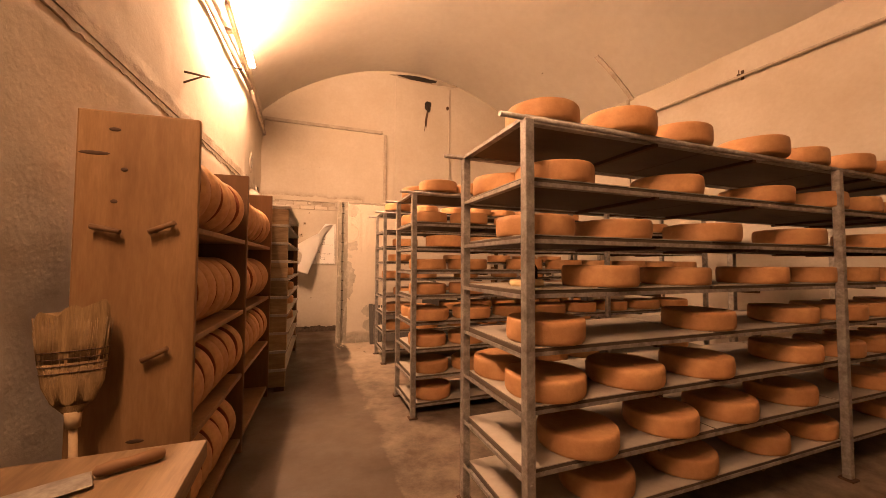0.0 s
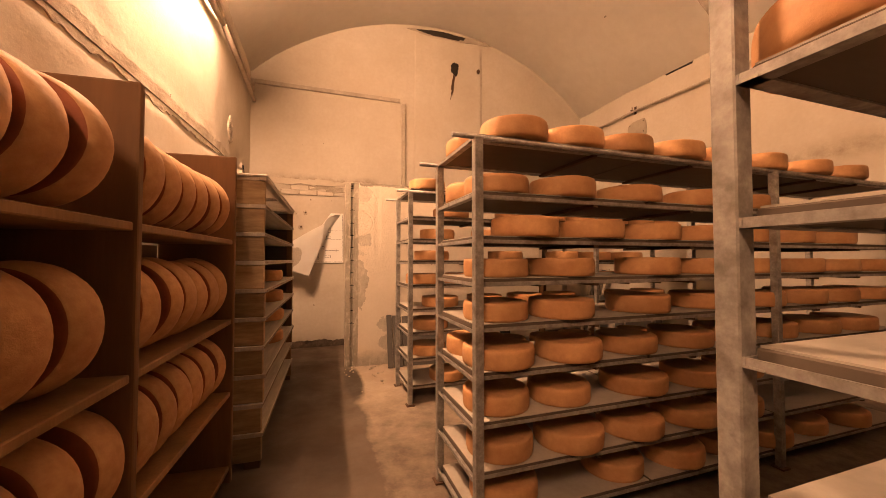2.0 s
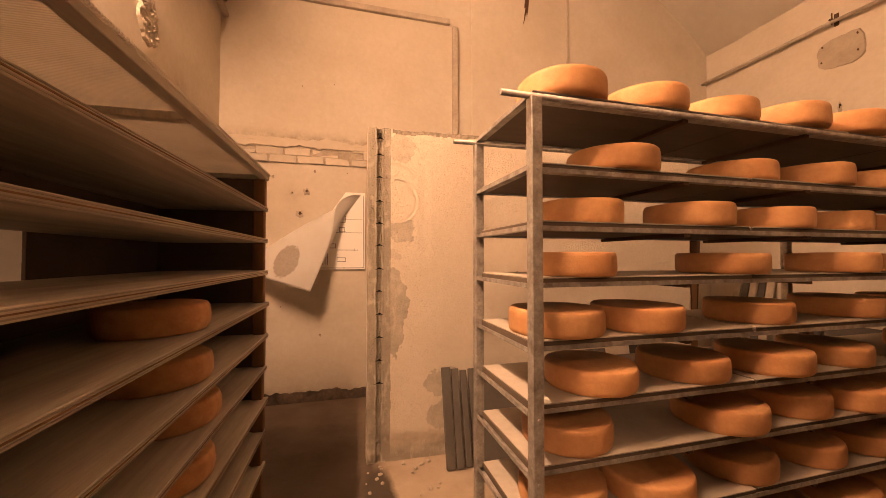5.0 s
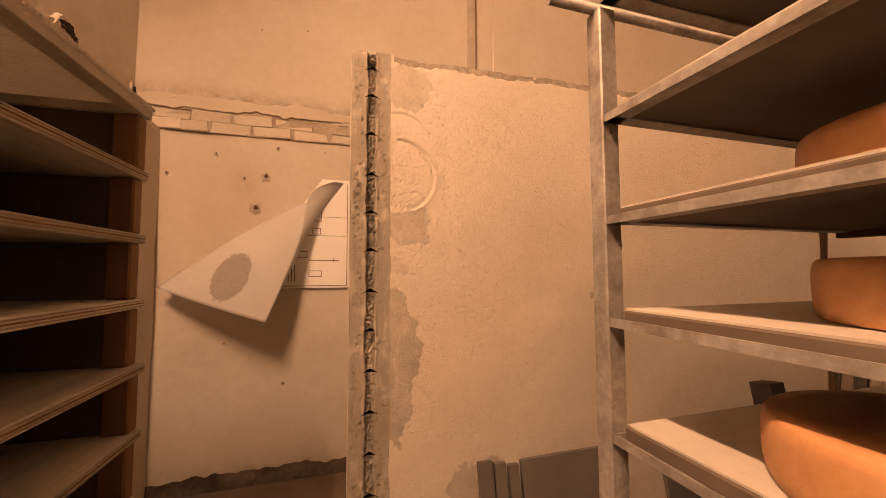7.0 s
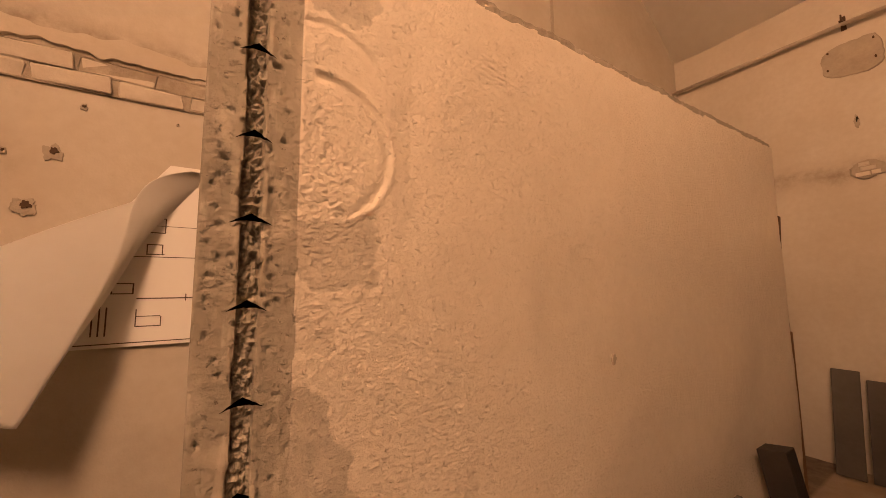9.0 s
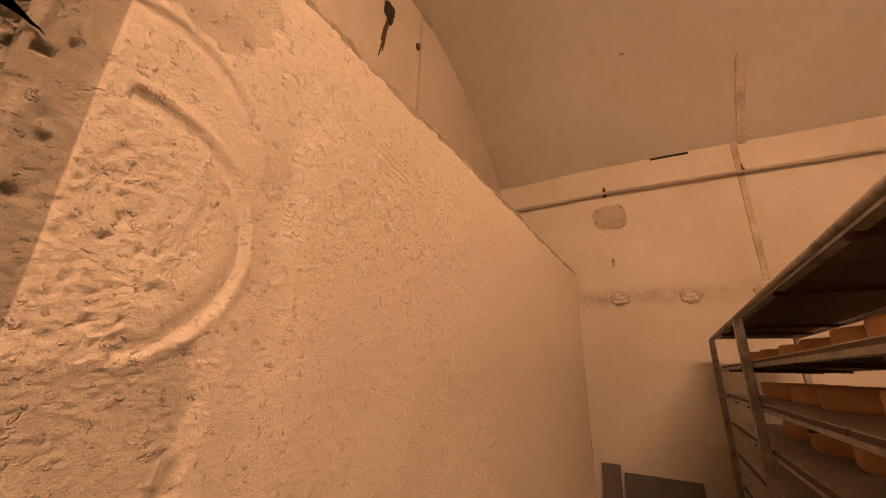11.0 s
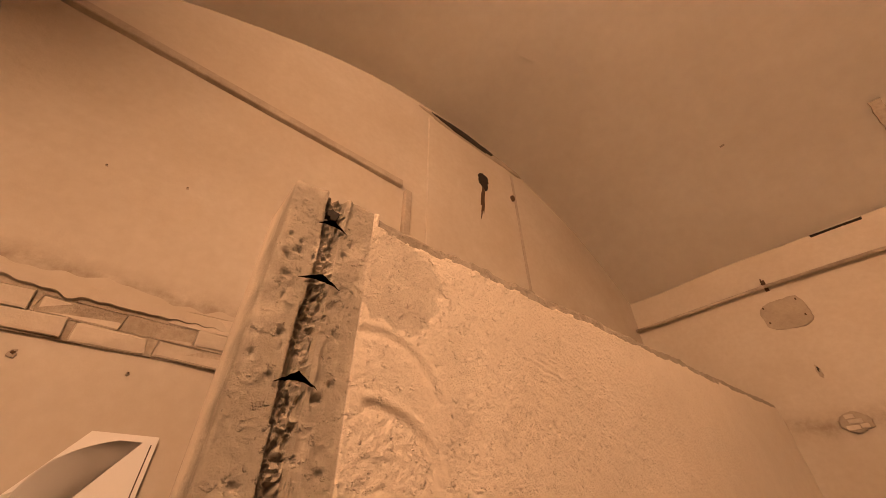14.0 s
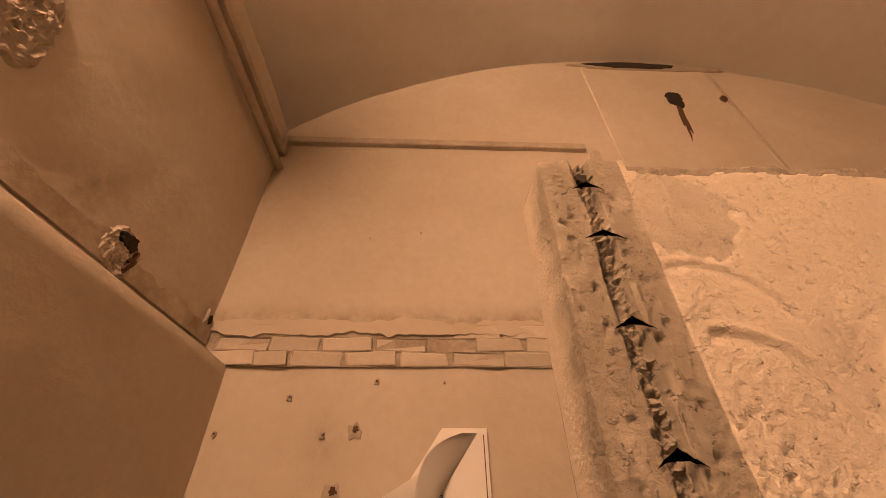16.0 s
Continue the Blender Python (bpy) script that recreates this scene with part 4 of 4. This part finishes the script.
# ---- the curled drawing on the end wall ----
def stained_paper():
    m, t, p = nodes_of("water_marked_paper")
    base = mixed(t, ramp(t, noise_tex(t, 3, 4, 0.6), 0.35, 0.75), (0.86, 0.84, 0.80), (0.80, 0.76, 0.70))
    spot = mixed(t, ramp(t, noise_tex(t, 45, 5, 0.7, shift=2), 0.35, 0.7), (0.44, 0.36, 0.26), (0.27, 0.205, 0.14))
    c = t.nodes.new("ShaderNodeTexCoord")
    off = t.nodes.new("ShaderNodeVectorMath")
    off.operation = "SUBTRACT"
    off.inputs[1].default_value = (2.775, 0.0, 1.33)
    t.links.new(c.outputs["Object"], off.inputs[0])
    rows = []
    for axis in ((9.5, 0.0, -2.4), (0.0, 0.0, 6.7)):
        d = t.nodes.new("ShaderNodeVectorMath")
        d.operation = "DOT_PRODUCT"
        d.inputs[1].default_value = axis
        t.links.new(off.outputs[0], d.inputs[0])
        rows.append(times(t, d.outputs["Value"], d.outputs["Value"]))
    near = t.nodes.new("ShaderNodeMath")
    near.operation = "ADD"
    t.links.new(rows[0], near.inputs[0])
    t.links.new(rows[1], near.inputs[1])
    edge = t.nodes.new("ShaderNodeMath")
    edge.operation = "MULTIPLY_ADD"
    t.links.new(noise_tex(t, 16, 5, 0.65, shift=1.2), edge.inputs[0])
    edge.inputs[1].default_value = 0.9
    t.links.new(near.outputs[0], edge.inputs[2])
    mark = ramp(t, edge.outputs[0], 1.48, 1.30)
    t.links.new(mixed(t, times(t, mark, 0.62), base, spot), p.inputs["Base Color"])
    p.inputs["Roughness"].default_value = 0.85
    return m


def paper_sheet():
    c1, c2 = Vector((3.435, BACK - 0.020, 1.99)), Vector((2.90, BACK - 0.020, 1.245))
    tip_l, tip_b = Vector((2.36, BACK - 0.10, 1.265)), Vector((2.985, BACK - 0.30, 1.06))

    def at(u, v):
        a, b = c1.lerp(c2, v), (c1 + Vector((-0.02, -0.05, -0.01))).lerp(tip_b, v)
        fold = b + Vector((-0.15, 0, 0.02)) * (v / 0.15) * math.exp(1 - v / 0.15)
        out = c1.lerp(tip_l, v)
        if u < 0.35:
            s = u / 0.35
            bow = math.sin(s * math.pi) * 0.05 * v
            return a.lerp(fold, s) + Vector((bow, -bow * 0.6, 0))
        s = (u - 0.35) / 0.65
        return fold.lerp(out, s) + Vector((0, -0.05 * math.sin(s * math.pi) * v, 0))

    sheet = holder("wall_drawing", "large paper drawing peeling off the wall, one corner folded over", "paper", at=pose(0, 0, 0))
    bm = bmesh.new()
    n, m = 72, 60
    grid = [[bm.verts.new(at(i / n, max(0.02, j / m)) + Vector((0, 0, 0.035 * math.sin(math.pi * min(1.0, (1 - j / m) * 1.2)) * (0.2 < i / n)))) for j in range(m + 1)] for i in range(n + 1)]
    for i in range(n):
        for j in range(m):
            bm.faces.new((grid[i][j], grid[i + 1][j], grid[i + 1][j + 1], grid[i][j + 1])).smooth = True
    bmesh.ops.solidify(bm, geom=bm.faces[:], thickness=0.0008)
    flap = part("flap", bm, stained_paper(), sheet, "white back of the folded corner")
    x1 = 3.465
    bm = bmesh.new()
    corners = ((2.885, 1.245), (x1, 1.245), (x1, 1.995), (3.28, 1.995), (3.02, 1.62))
    front = [bm.verts.new((x, BACK - 0.0200, z)) for x, z in corners]
    rear = [bm.verts.new((x, BACK - 0.0185, z)) for x, z in corners]
    bm.faces.new(front)
    bm.faces.new(rear[::-1])
    for k in range(5):
        bm.faces.new((front[k], rear[k], rear[(k + 1) % 5], front[(k + 1) % 5]))
    flat = part("face", bm, PAPER, sheet, "drawn face still pinned to the wall")
    y = BACK - 0.0202
    ink = surface("pencil_ink", (0.14, 0.11, 0.10), (0.08, 0.06, 0.05), 0.9, 9, 50, relief=0)
    lines = [(2.90, 1.258, 3.455, 1.262), (3.448, 1.26, 3.452, 1.97), (3.20, 1.43, 3.40, 1.435), (3.36, 1.42, 3.364, 1.45), (3.16, 1.60, 3.44, 1.603), (3.24, 1.73, 3.44, 1.732),
             (3.22, 1.70, 3.28, 1.704), (3.22, 1.76, 3.28, 1.764), (3.22, 1.70, 3.224, 1.764), (3.276, 1.70, 3.28, 1.764), (3.22, 1.61, 3.28, 1.614), (3.22, 1.65, 3.27, 1.654), (3.22, 1.61, 3.224, 1.654), (3.27, 1.61, 3.274, 1.654),
             (3.20, 1.32, 3.28, 1.324), (3.20, 1.36, 3.28, 1.363), (3.20, 1.32, 3.204, 1.39), (3.28, 1.32, 3.284, 1.36), (3.12, 1.45, 3.19, 1.454), (3.12, 1.49, 3.19, 1.494), (3.12, 1.45, 3.125, 1.494), (3.185, 1.45, 3.19, 1.494),
             (3.07, 1.29, 3.075, 1.42), (3.09, 1.29, 3.095, 1.42), (3.11, 1.29, 3.115, 1.40)]
    for a, b, c, d in lines:
        part("pencil_line", boxes((a, y - 0.0006, b, c, y, d)), ink, flat)


paper_sheet()


# ---- the partition ----
def partition_material():
    m, t, p = nodes_of("scraped_render")
    a = ramp(t, noise_tex(t, 2.0, 5, 0.65), 0.35, 0.75)
    b = ramp(t, noise_tex(t, 30, 5, 0.65, shift=2.0), 0.35, 0.75)
    lime = mixed(t, times(t, a, 0.35), (0.72, 0.645, 0.535), (0.58, 0.485, 0.375))
    lime = mixed(t, times(t, b, 0.16), lime, (0.45, 0.36, 0.27))
    grey = mixed(t, a, (0.37, 0.33, 0.265), (0.25, 0.218, 0.172))
    grey = mixed(t, times(t, b, 0.30), grey, (0.24, 0.205, 0.16))
    specks = ramp(t, noise_tex(t, 95, 3, 0.6, shift=7.7), 0.66, 0.72)
    grey = mixed(t, times(t, specks, 0.8), grey, (0.10, 0.085, 0.065))
    smears = ramp(t, noise_tex(t, 16, 4, 0.6, stretch=(1.6, 1, 0.5), shift=3.3), 0.56, 0.70)
    grey = mixed(t, times(t, smears, 0.55), grey, (0.62, 0.55, 0.455))
    at = t.nodes.new("ShaderNodeAttribute")
    at.attribute_name = "cement"
    add = t.nodes.new("ShaderNodeMath")
    add.operation = "ADD"
    spread = t.nodes.new("ShaderNodeMath")
    spread.operation = "MULTIPLY_ADD"
    t.links.new(noise_tex(t, 14, 6, 0.7, shift=5.0), spread.inputs[0])
    spread.inputs[1].default_value, spread.inputs[2].default_value = 0.5, -0.25
    t.links.new(at.outputs["Fac"], add.inputs[0])
    t.links.new(spread.outputs[0], add.inputs[1])
    mask = ramp(t, add.outputs[0], 0.30, 0.72)
    bare = mixed(t, b, (0.24, 0.195, 0.145), (0.12, 0.095, 0.07))
    t.links.new(mixed(t, ramp(t, at.outputs["Fac"], 1.2, 1.9), mixed(t, times(t, mask, 0.9), lime, grey), bare), p.inputs["Base Color"])
    p.inputs["Roughness"].default_value = 0.94
    p.inputs["Specular IOR Level"].default_value = 0.2
    crease = noise_tex(t, 62, 5, 0.6, stretch=(1, 1, 1.5), shift=9.4)
    crease.node.noise_type = "RIDGED_MULTIFRACTAL"
    crease.node.normalize = True
    patchy = ramp(t, noise_tex(t, 2.3, 4, 0.6, shift=4.4), 0.42, 0.62)
    both = t.nodes.new("ShaderNodeMath")
    both.operation = "MULTIPLY"
    t.links.new(crease, both.inputs[0])
    t.links.new(patchy, both.inputs[1])
    bump(t, p, both.outputs[0], 0.8, 0.006)
    bump(t, p, noise_tex(t, 95, 6, 0.75, shift=1.7), 0.9, 0.007)
    bump(t, p, ramp(t, noise_tex(t, 80, 3, 0.6, shift=6.1), 0.62, 0.68), 0.8, 0.006)
    bump(t, p, ramp(t, noise_tex(t, 55, 4, 0.7, stretch=(1, 1, 2.2), shift=8.3), 0.60, 0.68), 0.25, 0.003)
    return m


def near_arc(x, z, cx, cz, r, a0, a1, width):
    d = abs(math.hypot(x - cx, z - cz) - r)
    a = math.degrees(math.atan2(z - cz, x - cx))
    return max(0.0, 1 - d / width) if a0 < a < a1 else 0.0


def blob(x, z, cx, cz, rx, rz):
    return max(0.0, 1 - math.hypot((x - cx) / rx, (z - cz) / rz))


NOTCHES = [2.160, 2.048, 1.897, 1.737, 1.588, 1.442, 1.285, 1.135, 0.985, 0.832, 0.680, 0.53]
PITS = [(3.60 + 2.2 * rng.random() ** 1.6, 0.25 + 1.9 * rng.random(), 0.0018 + 0.0035 * rng.random() ** 3, 1.2 + 1.2 * rng.random()) for _ in range(500)]
GOUGES = [(3.452, 1.688, 0.012)] + [(3.43 + 0.12 * rng.random(), 0.2 + 1.95 * rng.random(), 0.0025 + 0.007 * rng.random() ** 2) for _ in range(150)]


PIT_CELLS = {}
for pit in PITS:
    for cell in {(int((pit[0] + a) / 0.05), int((pit[1] + b) / 0.05)) for a in (-0.015, 0.015) for b in (-0.015, 0.015)}:
        PIT_CELLS.setdefault(cell, []).append(pit)


# smooth grey scrapes: centre, half width, half height, bareness
SCRAPES = ((3.64, 2.115, 0.105, 0.115, 0.50), (3.63, 1.545, 0.105, 0.095, 0.52), (3.60, 1.365, 0.06, 0.04, 0.45), (3.625, 1.07, 0.075, 0.15, 0.62), (3.60, 1.22, 0.045, 0.07, 0.55),
           (3.60, 0.87, 0.05, 0.20, 0.60), (3.95, 0.50, 0.15, 0.10, 0.55), (4.10, 0.28, 0.32, 0.14, 0.55))


def partition_height(x, z):
    """How far the face stands proud, and how much bare cement shows."""
    h = 0.010 * noise.noise((x * 2.2, z * 2.2, 1.0)) + 0.003 * noise.noise((x * 9, z * 9, 4.0))
    fine = noise.noise((x * 38, z * 38, 2.0)) * 0.6 + noise.noise((x * 80, z * 80, 7.0)) * 0.5
    skip = noise.noise((x * 1.9, z * 1.9, 9.0))
    cement = 0.0
    rough = 0.0008 + 0.0020 * max(0.0, skip + 0.2)
    strip = 3.570 + 0.006 * noise.noise((z * 9, 3.0, 0.0))
    if x < strip:
        cement = 0.78 + 0.30 * noise.noise((x * 11, z * 6, 8.0)) + 0.25 * noise.noise((x * 30, z * 22, 3.0))
        h -= 0.004
        g = 3.494 + 0.004 * noise.noise((z * 5, 1.0, 6.0))
        w = 0.016 + 0.005 * noise.noise((z * 6, 5.0, 6.0))
        if abs(x - g) < w:
            coarse = 0.7 * noise.noise((x * 50, z * 42, 5.0)) + 1.2 * noise.noise((x * 130, z * 115, 1.0)) + 1.2 * max(0.0, noise.noise((0.0, z * 9, 3.0)))
            h -= 0.015 - 0.011 * coarse
            cement = 1.08 + 0.6 * noise.noise((z * 7.0, 2.0, 4.0)) + 0.3 * noise.noise((x * 50, z * 40, 4.0))
        h += 0.006 * max(0.0, 1 - abs(abs(x - g) - w - 0.006) / 0.009) * (0.5 + noise.noise((z * 11, x * 3, 2.0)))
        rough = 0.0022
        h += 0.005 * max(noise.noise((x * 12, z * 8, 2.0)), 0.0) - 0.003 * max(noise.noise((x * 45, z * 40, 6.0)) - 0.38, 0.0) * 3
    else:
        wx, wz = x + 0.036 * noise.noise((x * 13, z * 13, 1)) + 0.016 * noise.noise((x * 50, z * 50, 2)), z + 0.036 * noise.noise((x * 13, z * 13, 5)) + 0.016 * noise.noise((x * 50, z * 50, 6))
        ring = math.hypot((x - 3.605) / 0.142, (z - 1.74) / 0.150)
        for cx, cz, rx, rz, v in SCRAPES:
            d = 1 - math.hypot((wx - cx) / rx, (wz - cz) / rz)
            if d > 0 and not (cz == 1.545 and ring < 1):
                cement = max(cement, v * min(1.0, d / 0.10))
        smooth = min(1.0, cement * 2)
        rough *= 1 - 0.8 * smooth
        h -= 0.0025 * smooth
        h += 0.0028 * math.sin(z * 420 + x * 60 + 4 * noise.noise((x * 12, z * 12, 0))) * blob(x, z, 4.05, 2.03, 0.075, 0.045) ** 0.7
        rough += 0.0022 * max(0.0, noise.noise((x * 3.1, z * 3.1, 6.0)) + 0.15) * (1 - smooth) * blob(x, z, 3.95, 1.5, 0.75, 1.2)
        h -= 0.016 * max(0.0, noise.noise((x * 125, z * 125, 3.0)) - 0.12) * blob(x, z, 3.62, 1.72, 0.07, 0.15) ** 0.5
        rough += 0.0012 * blob(x, z, 3.63, 1.70, 0.08, 0.13) ** 0.5 + 0.0018 * blob(x, z, 3.95, 1.95, 0.25, 0.22)
        h -= 0.006 * blob(x, z, 3.80, 1.75, 0.05, 0.6)
        h -= 0.0050 * near_arc(x, z, 3.605, 1.74, 0.140, -75, 95, 0.018)
        h += 0.0045 * near_arc(x, z, 3.605, 1.74, 0.152, -75, 95, 0.010)
        h -= 0.0035 * near_arc(x, z, 3.605, 1.855, 0.135, 20, 120, 0.014)
        h += 0.003 * near_arc(x, z, 3.605, 1.855, 0.146, 20, 120, 0.009)
        h -= 0.003 * near_arc(x, z, 3.60, 0.80, 0.13, -40, 80, 0.012)
        h -= 0.0025 * near_arc(x, z, 3.61, 1.53, 0.12, -60, 20, 0.012)
    for cx, cz, r, long in PIT_CELLS.get((int(x / 0.05), int(z / 0.05)), ()):
        u, v = (x - cx) * 0.75 + (z - cz) * 0.66, (z - cz) * 0.75 - (x - cx) * 0.66
        h -= 0.9 * r * blob(u, v, 0, 0, r * 1.3 * long, r * 1.1)
    if x < strip:
        for cx, cz, w in GOUGES:
            if abs(z - cz) < 0.008 and abs(x - cx) < w:
                h -= 0.010 * blob(x, z + 0.25 * (x - cx), cx, cz, w, 0.005) ** 0.6
    if z < 0.28:
        edge = (0.28 - z) / 0.28
        h += 0.03 * edge * noise.noise((x * 5, z * 7, 2.0)) - 0.01 * edge
        cement = max(cement, edge * 0.8)
    return h + fine * rough, cement


def partition():
    xs = [PART_X0 + 0.003 * k for k in range(55)] + [PART_X0 + 0.165 + 0.004 * k for k in range(int((4.12 - PART_X0 - 0.165) / 0.004))]
    xs += [4.12 + 0.010 * k for k in range(int((PART_X1 - 4.12) / 0.010) + 1)]
    zs = [0.0042 * k for k in range(int(PART_Z / 0.0042) + 1)]
    bm = bmesh.new()
    layer = bm.verts.layers.float.new("cement")
    grid = []
    for i, x in enumerate(xs):
        col = []
        top = PART_Z - 0.012 + 0.010 * noise.noise((x * 5, 0, 0)) + 0.005 * noise.noise((x * 27, 1, 0)) + 0.018 * (x - PART_X0)
        for z in zs:
            zz = z * top / zs[-1]
            h, c = partition_height(x, zz)
            lip = 0.030 + 0.012 * noise.noise((x * 7, 2, 3)) + 0.008 * noise.noise((x * 31, 2, 3))
            if z > zs[-1] - lip and x > 3.58:
                h -= 0.012 + 0.006 * noise.noise((x * 40, z * 40, 1))
                c = max(c, 1.38)
            if i == 0:
                h -= 0.006
            v = bm.verts.new((x, PART_Y - h, zz))
            v[layer] = c
            col.append(v)
        grid.append(col)
    for a, b in zip(grid, grid[1:]):
        for k in range(len(zs) - 1):
            bm.faces.new((a[k], b[k], b[k + 1], a[k + 1])).smooth = not 3.474 < a[k].co.x < 3.514
    deep = 0.135

    def back(v, c=0.5, dz=0.0):
        w = bm.verts.new((v.co.x, PART_Y + deep + 0.006 * noise.noise((v.co.x * 8, v.co.z * 8, 3)), v.co.z + dz))
        w[layer] = c
        return w
    top_b = [back(col[-1], 0.8, 0.012 * noise.noise((col[-1].co.x * 14, 5, 5))) for col in grid]
    for k in range(len(grid) - 1):
        bm.faces.new((grid[k][-1], grid[k + 1][-1], top_b[k + 1], top_b[k]))
    for col, flip, tb in ((grid[0], 1, top_b[0]), (grid[-1], 0, top_b[-1])):
        bs = [back(v, 0.05) for v in col[:-1]] + [tb]
        for k in range(len(col) - 1):
            f = (col[k], col[k + 1], bs[k + 1], bs[k])
            bm.faces.new(f if flip else f[::-1]).smooth = False
        if flip:
            left_b = bs
        else:
            right_b = bs
    bm.faces.new((left_b[0], left_b[-1], right_b[-1], right_b[0]))
    wall = structure("partition_wall", bm, partition_material(), "free-standing rendered partition with a bare cement strip and a rough broken top", "partition")
    # black crescents stand in for the shadow inside each notch
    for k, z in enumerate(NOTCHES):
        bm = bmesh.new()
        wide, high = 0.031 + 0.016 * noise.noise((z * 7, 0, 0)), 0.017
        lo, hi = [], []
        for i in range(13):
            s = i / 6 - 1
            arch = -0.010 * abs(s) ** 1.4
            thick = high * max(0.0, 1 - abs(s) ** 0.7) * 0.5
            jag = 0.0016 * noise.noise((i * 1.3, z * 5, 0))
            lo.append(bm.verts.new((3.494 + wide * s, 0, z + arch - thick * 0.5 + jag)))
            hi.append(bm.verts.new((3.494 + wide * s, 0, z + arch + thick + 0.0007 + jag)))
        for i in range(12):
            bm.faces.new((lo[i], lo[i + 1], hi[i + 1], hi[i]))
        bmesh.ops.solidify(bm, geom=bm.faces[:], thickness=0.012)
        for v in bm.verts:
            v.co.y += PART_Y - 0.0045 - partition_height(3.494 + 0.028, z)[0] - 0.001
        part("notch", bm, DARK, wall, "black crescent standing for the shaded gap behind torn plaster")
    # a flat black disc gives the drill hole its shade
    part("hole", blot(0.013, 0.012, 3, 0.004, 0.4, 20), DARK, wall, "black disc standing for a shaded drill hole").matrix_basis = pose(3.494, PART_Y + 0.010, 2.19, 90, 0, 0)
    part("chip", blot(0.011, 0.014, 5, 0.004, 0.6, 18), CEMENT, wall, "small brown chip").matrix_basis = pose(4.498, PART_Y - 0.004, 1.245, 90, 0, 0)
    return wall


partition()

# rubble and dust at the partition's foot
for k in range(26):
    x, y, s = 3.35 + 0.55 * rng.random(), PART_Y - 0.05 - 0.9 * rng.random() ** 2, 0.006 + 0.012 * rng.random()
    bm = bmesh.new()
    bmesh.ops.create_icosphere(bm, subdivisions=1, radius=s)
    for v in bm.verts:
        v.co *= 1 + 0.5 * noise.noise(v.co * 60 + Vector((k, 0, 0)))
        v.co.z *= 0.6
    thing("rubble", bm, CEMENT, "crumb of fallen plaster on the floor", "rubble", "plaster crumbs", at=pose(x, y, s * 0.45 + 0.003))

# ---- single bricks of the end wall's band, last ----
def brick_mesh(k):
    bm = boxes((0, -0.005 - 0.003 * k, 0, 0.240 - 0.008 * k, 0.0, 0.066), bevel=0.010, segments=2)
    for v in bm.verts:
        v.co += Vector((noise.noise(v.co * 30 + Vector((k, 0, 0))), noise.noise(v.co * 25 + Vector((0, k, 0))), noise.noise(v.co * 28 + Vector((0, 0, k))))) * 0.013
    return mesh_of("brick", bm, BRICK)


shared = [brick_mesh(k) for k in range(4)]
for row, (z, x) in enumerate(((2.256, 2.10), (2.326, 2.235), (2.392, 2.12))):
    while x < 3.75:
        if row < 2 or rng.random() < 0.45:
            ob = new("brick", shared[rng.randrange(4)])
            ob.parent = band
            ob.matrix_basis = pose(max(x, LEFT + 0.03), BACK - 0.006 + rng.uniform(-0.002, 0.004), z + rng.uniform(-0.003, 0.003), 0, rng.uniform(-0.8, 0.8), 0)
        x += 0.243 + rng.uniform(-0.004, 0.006)
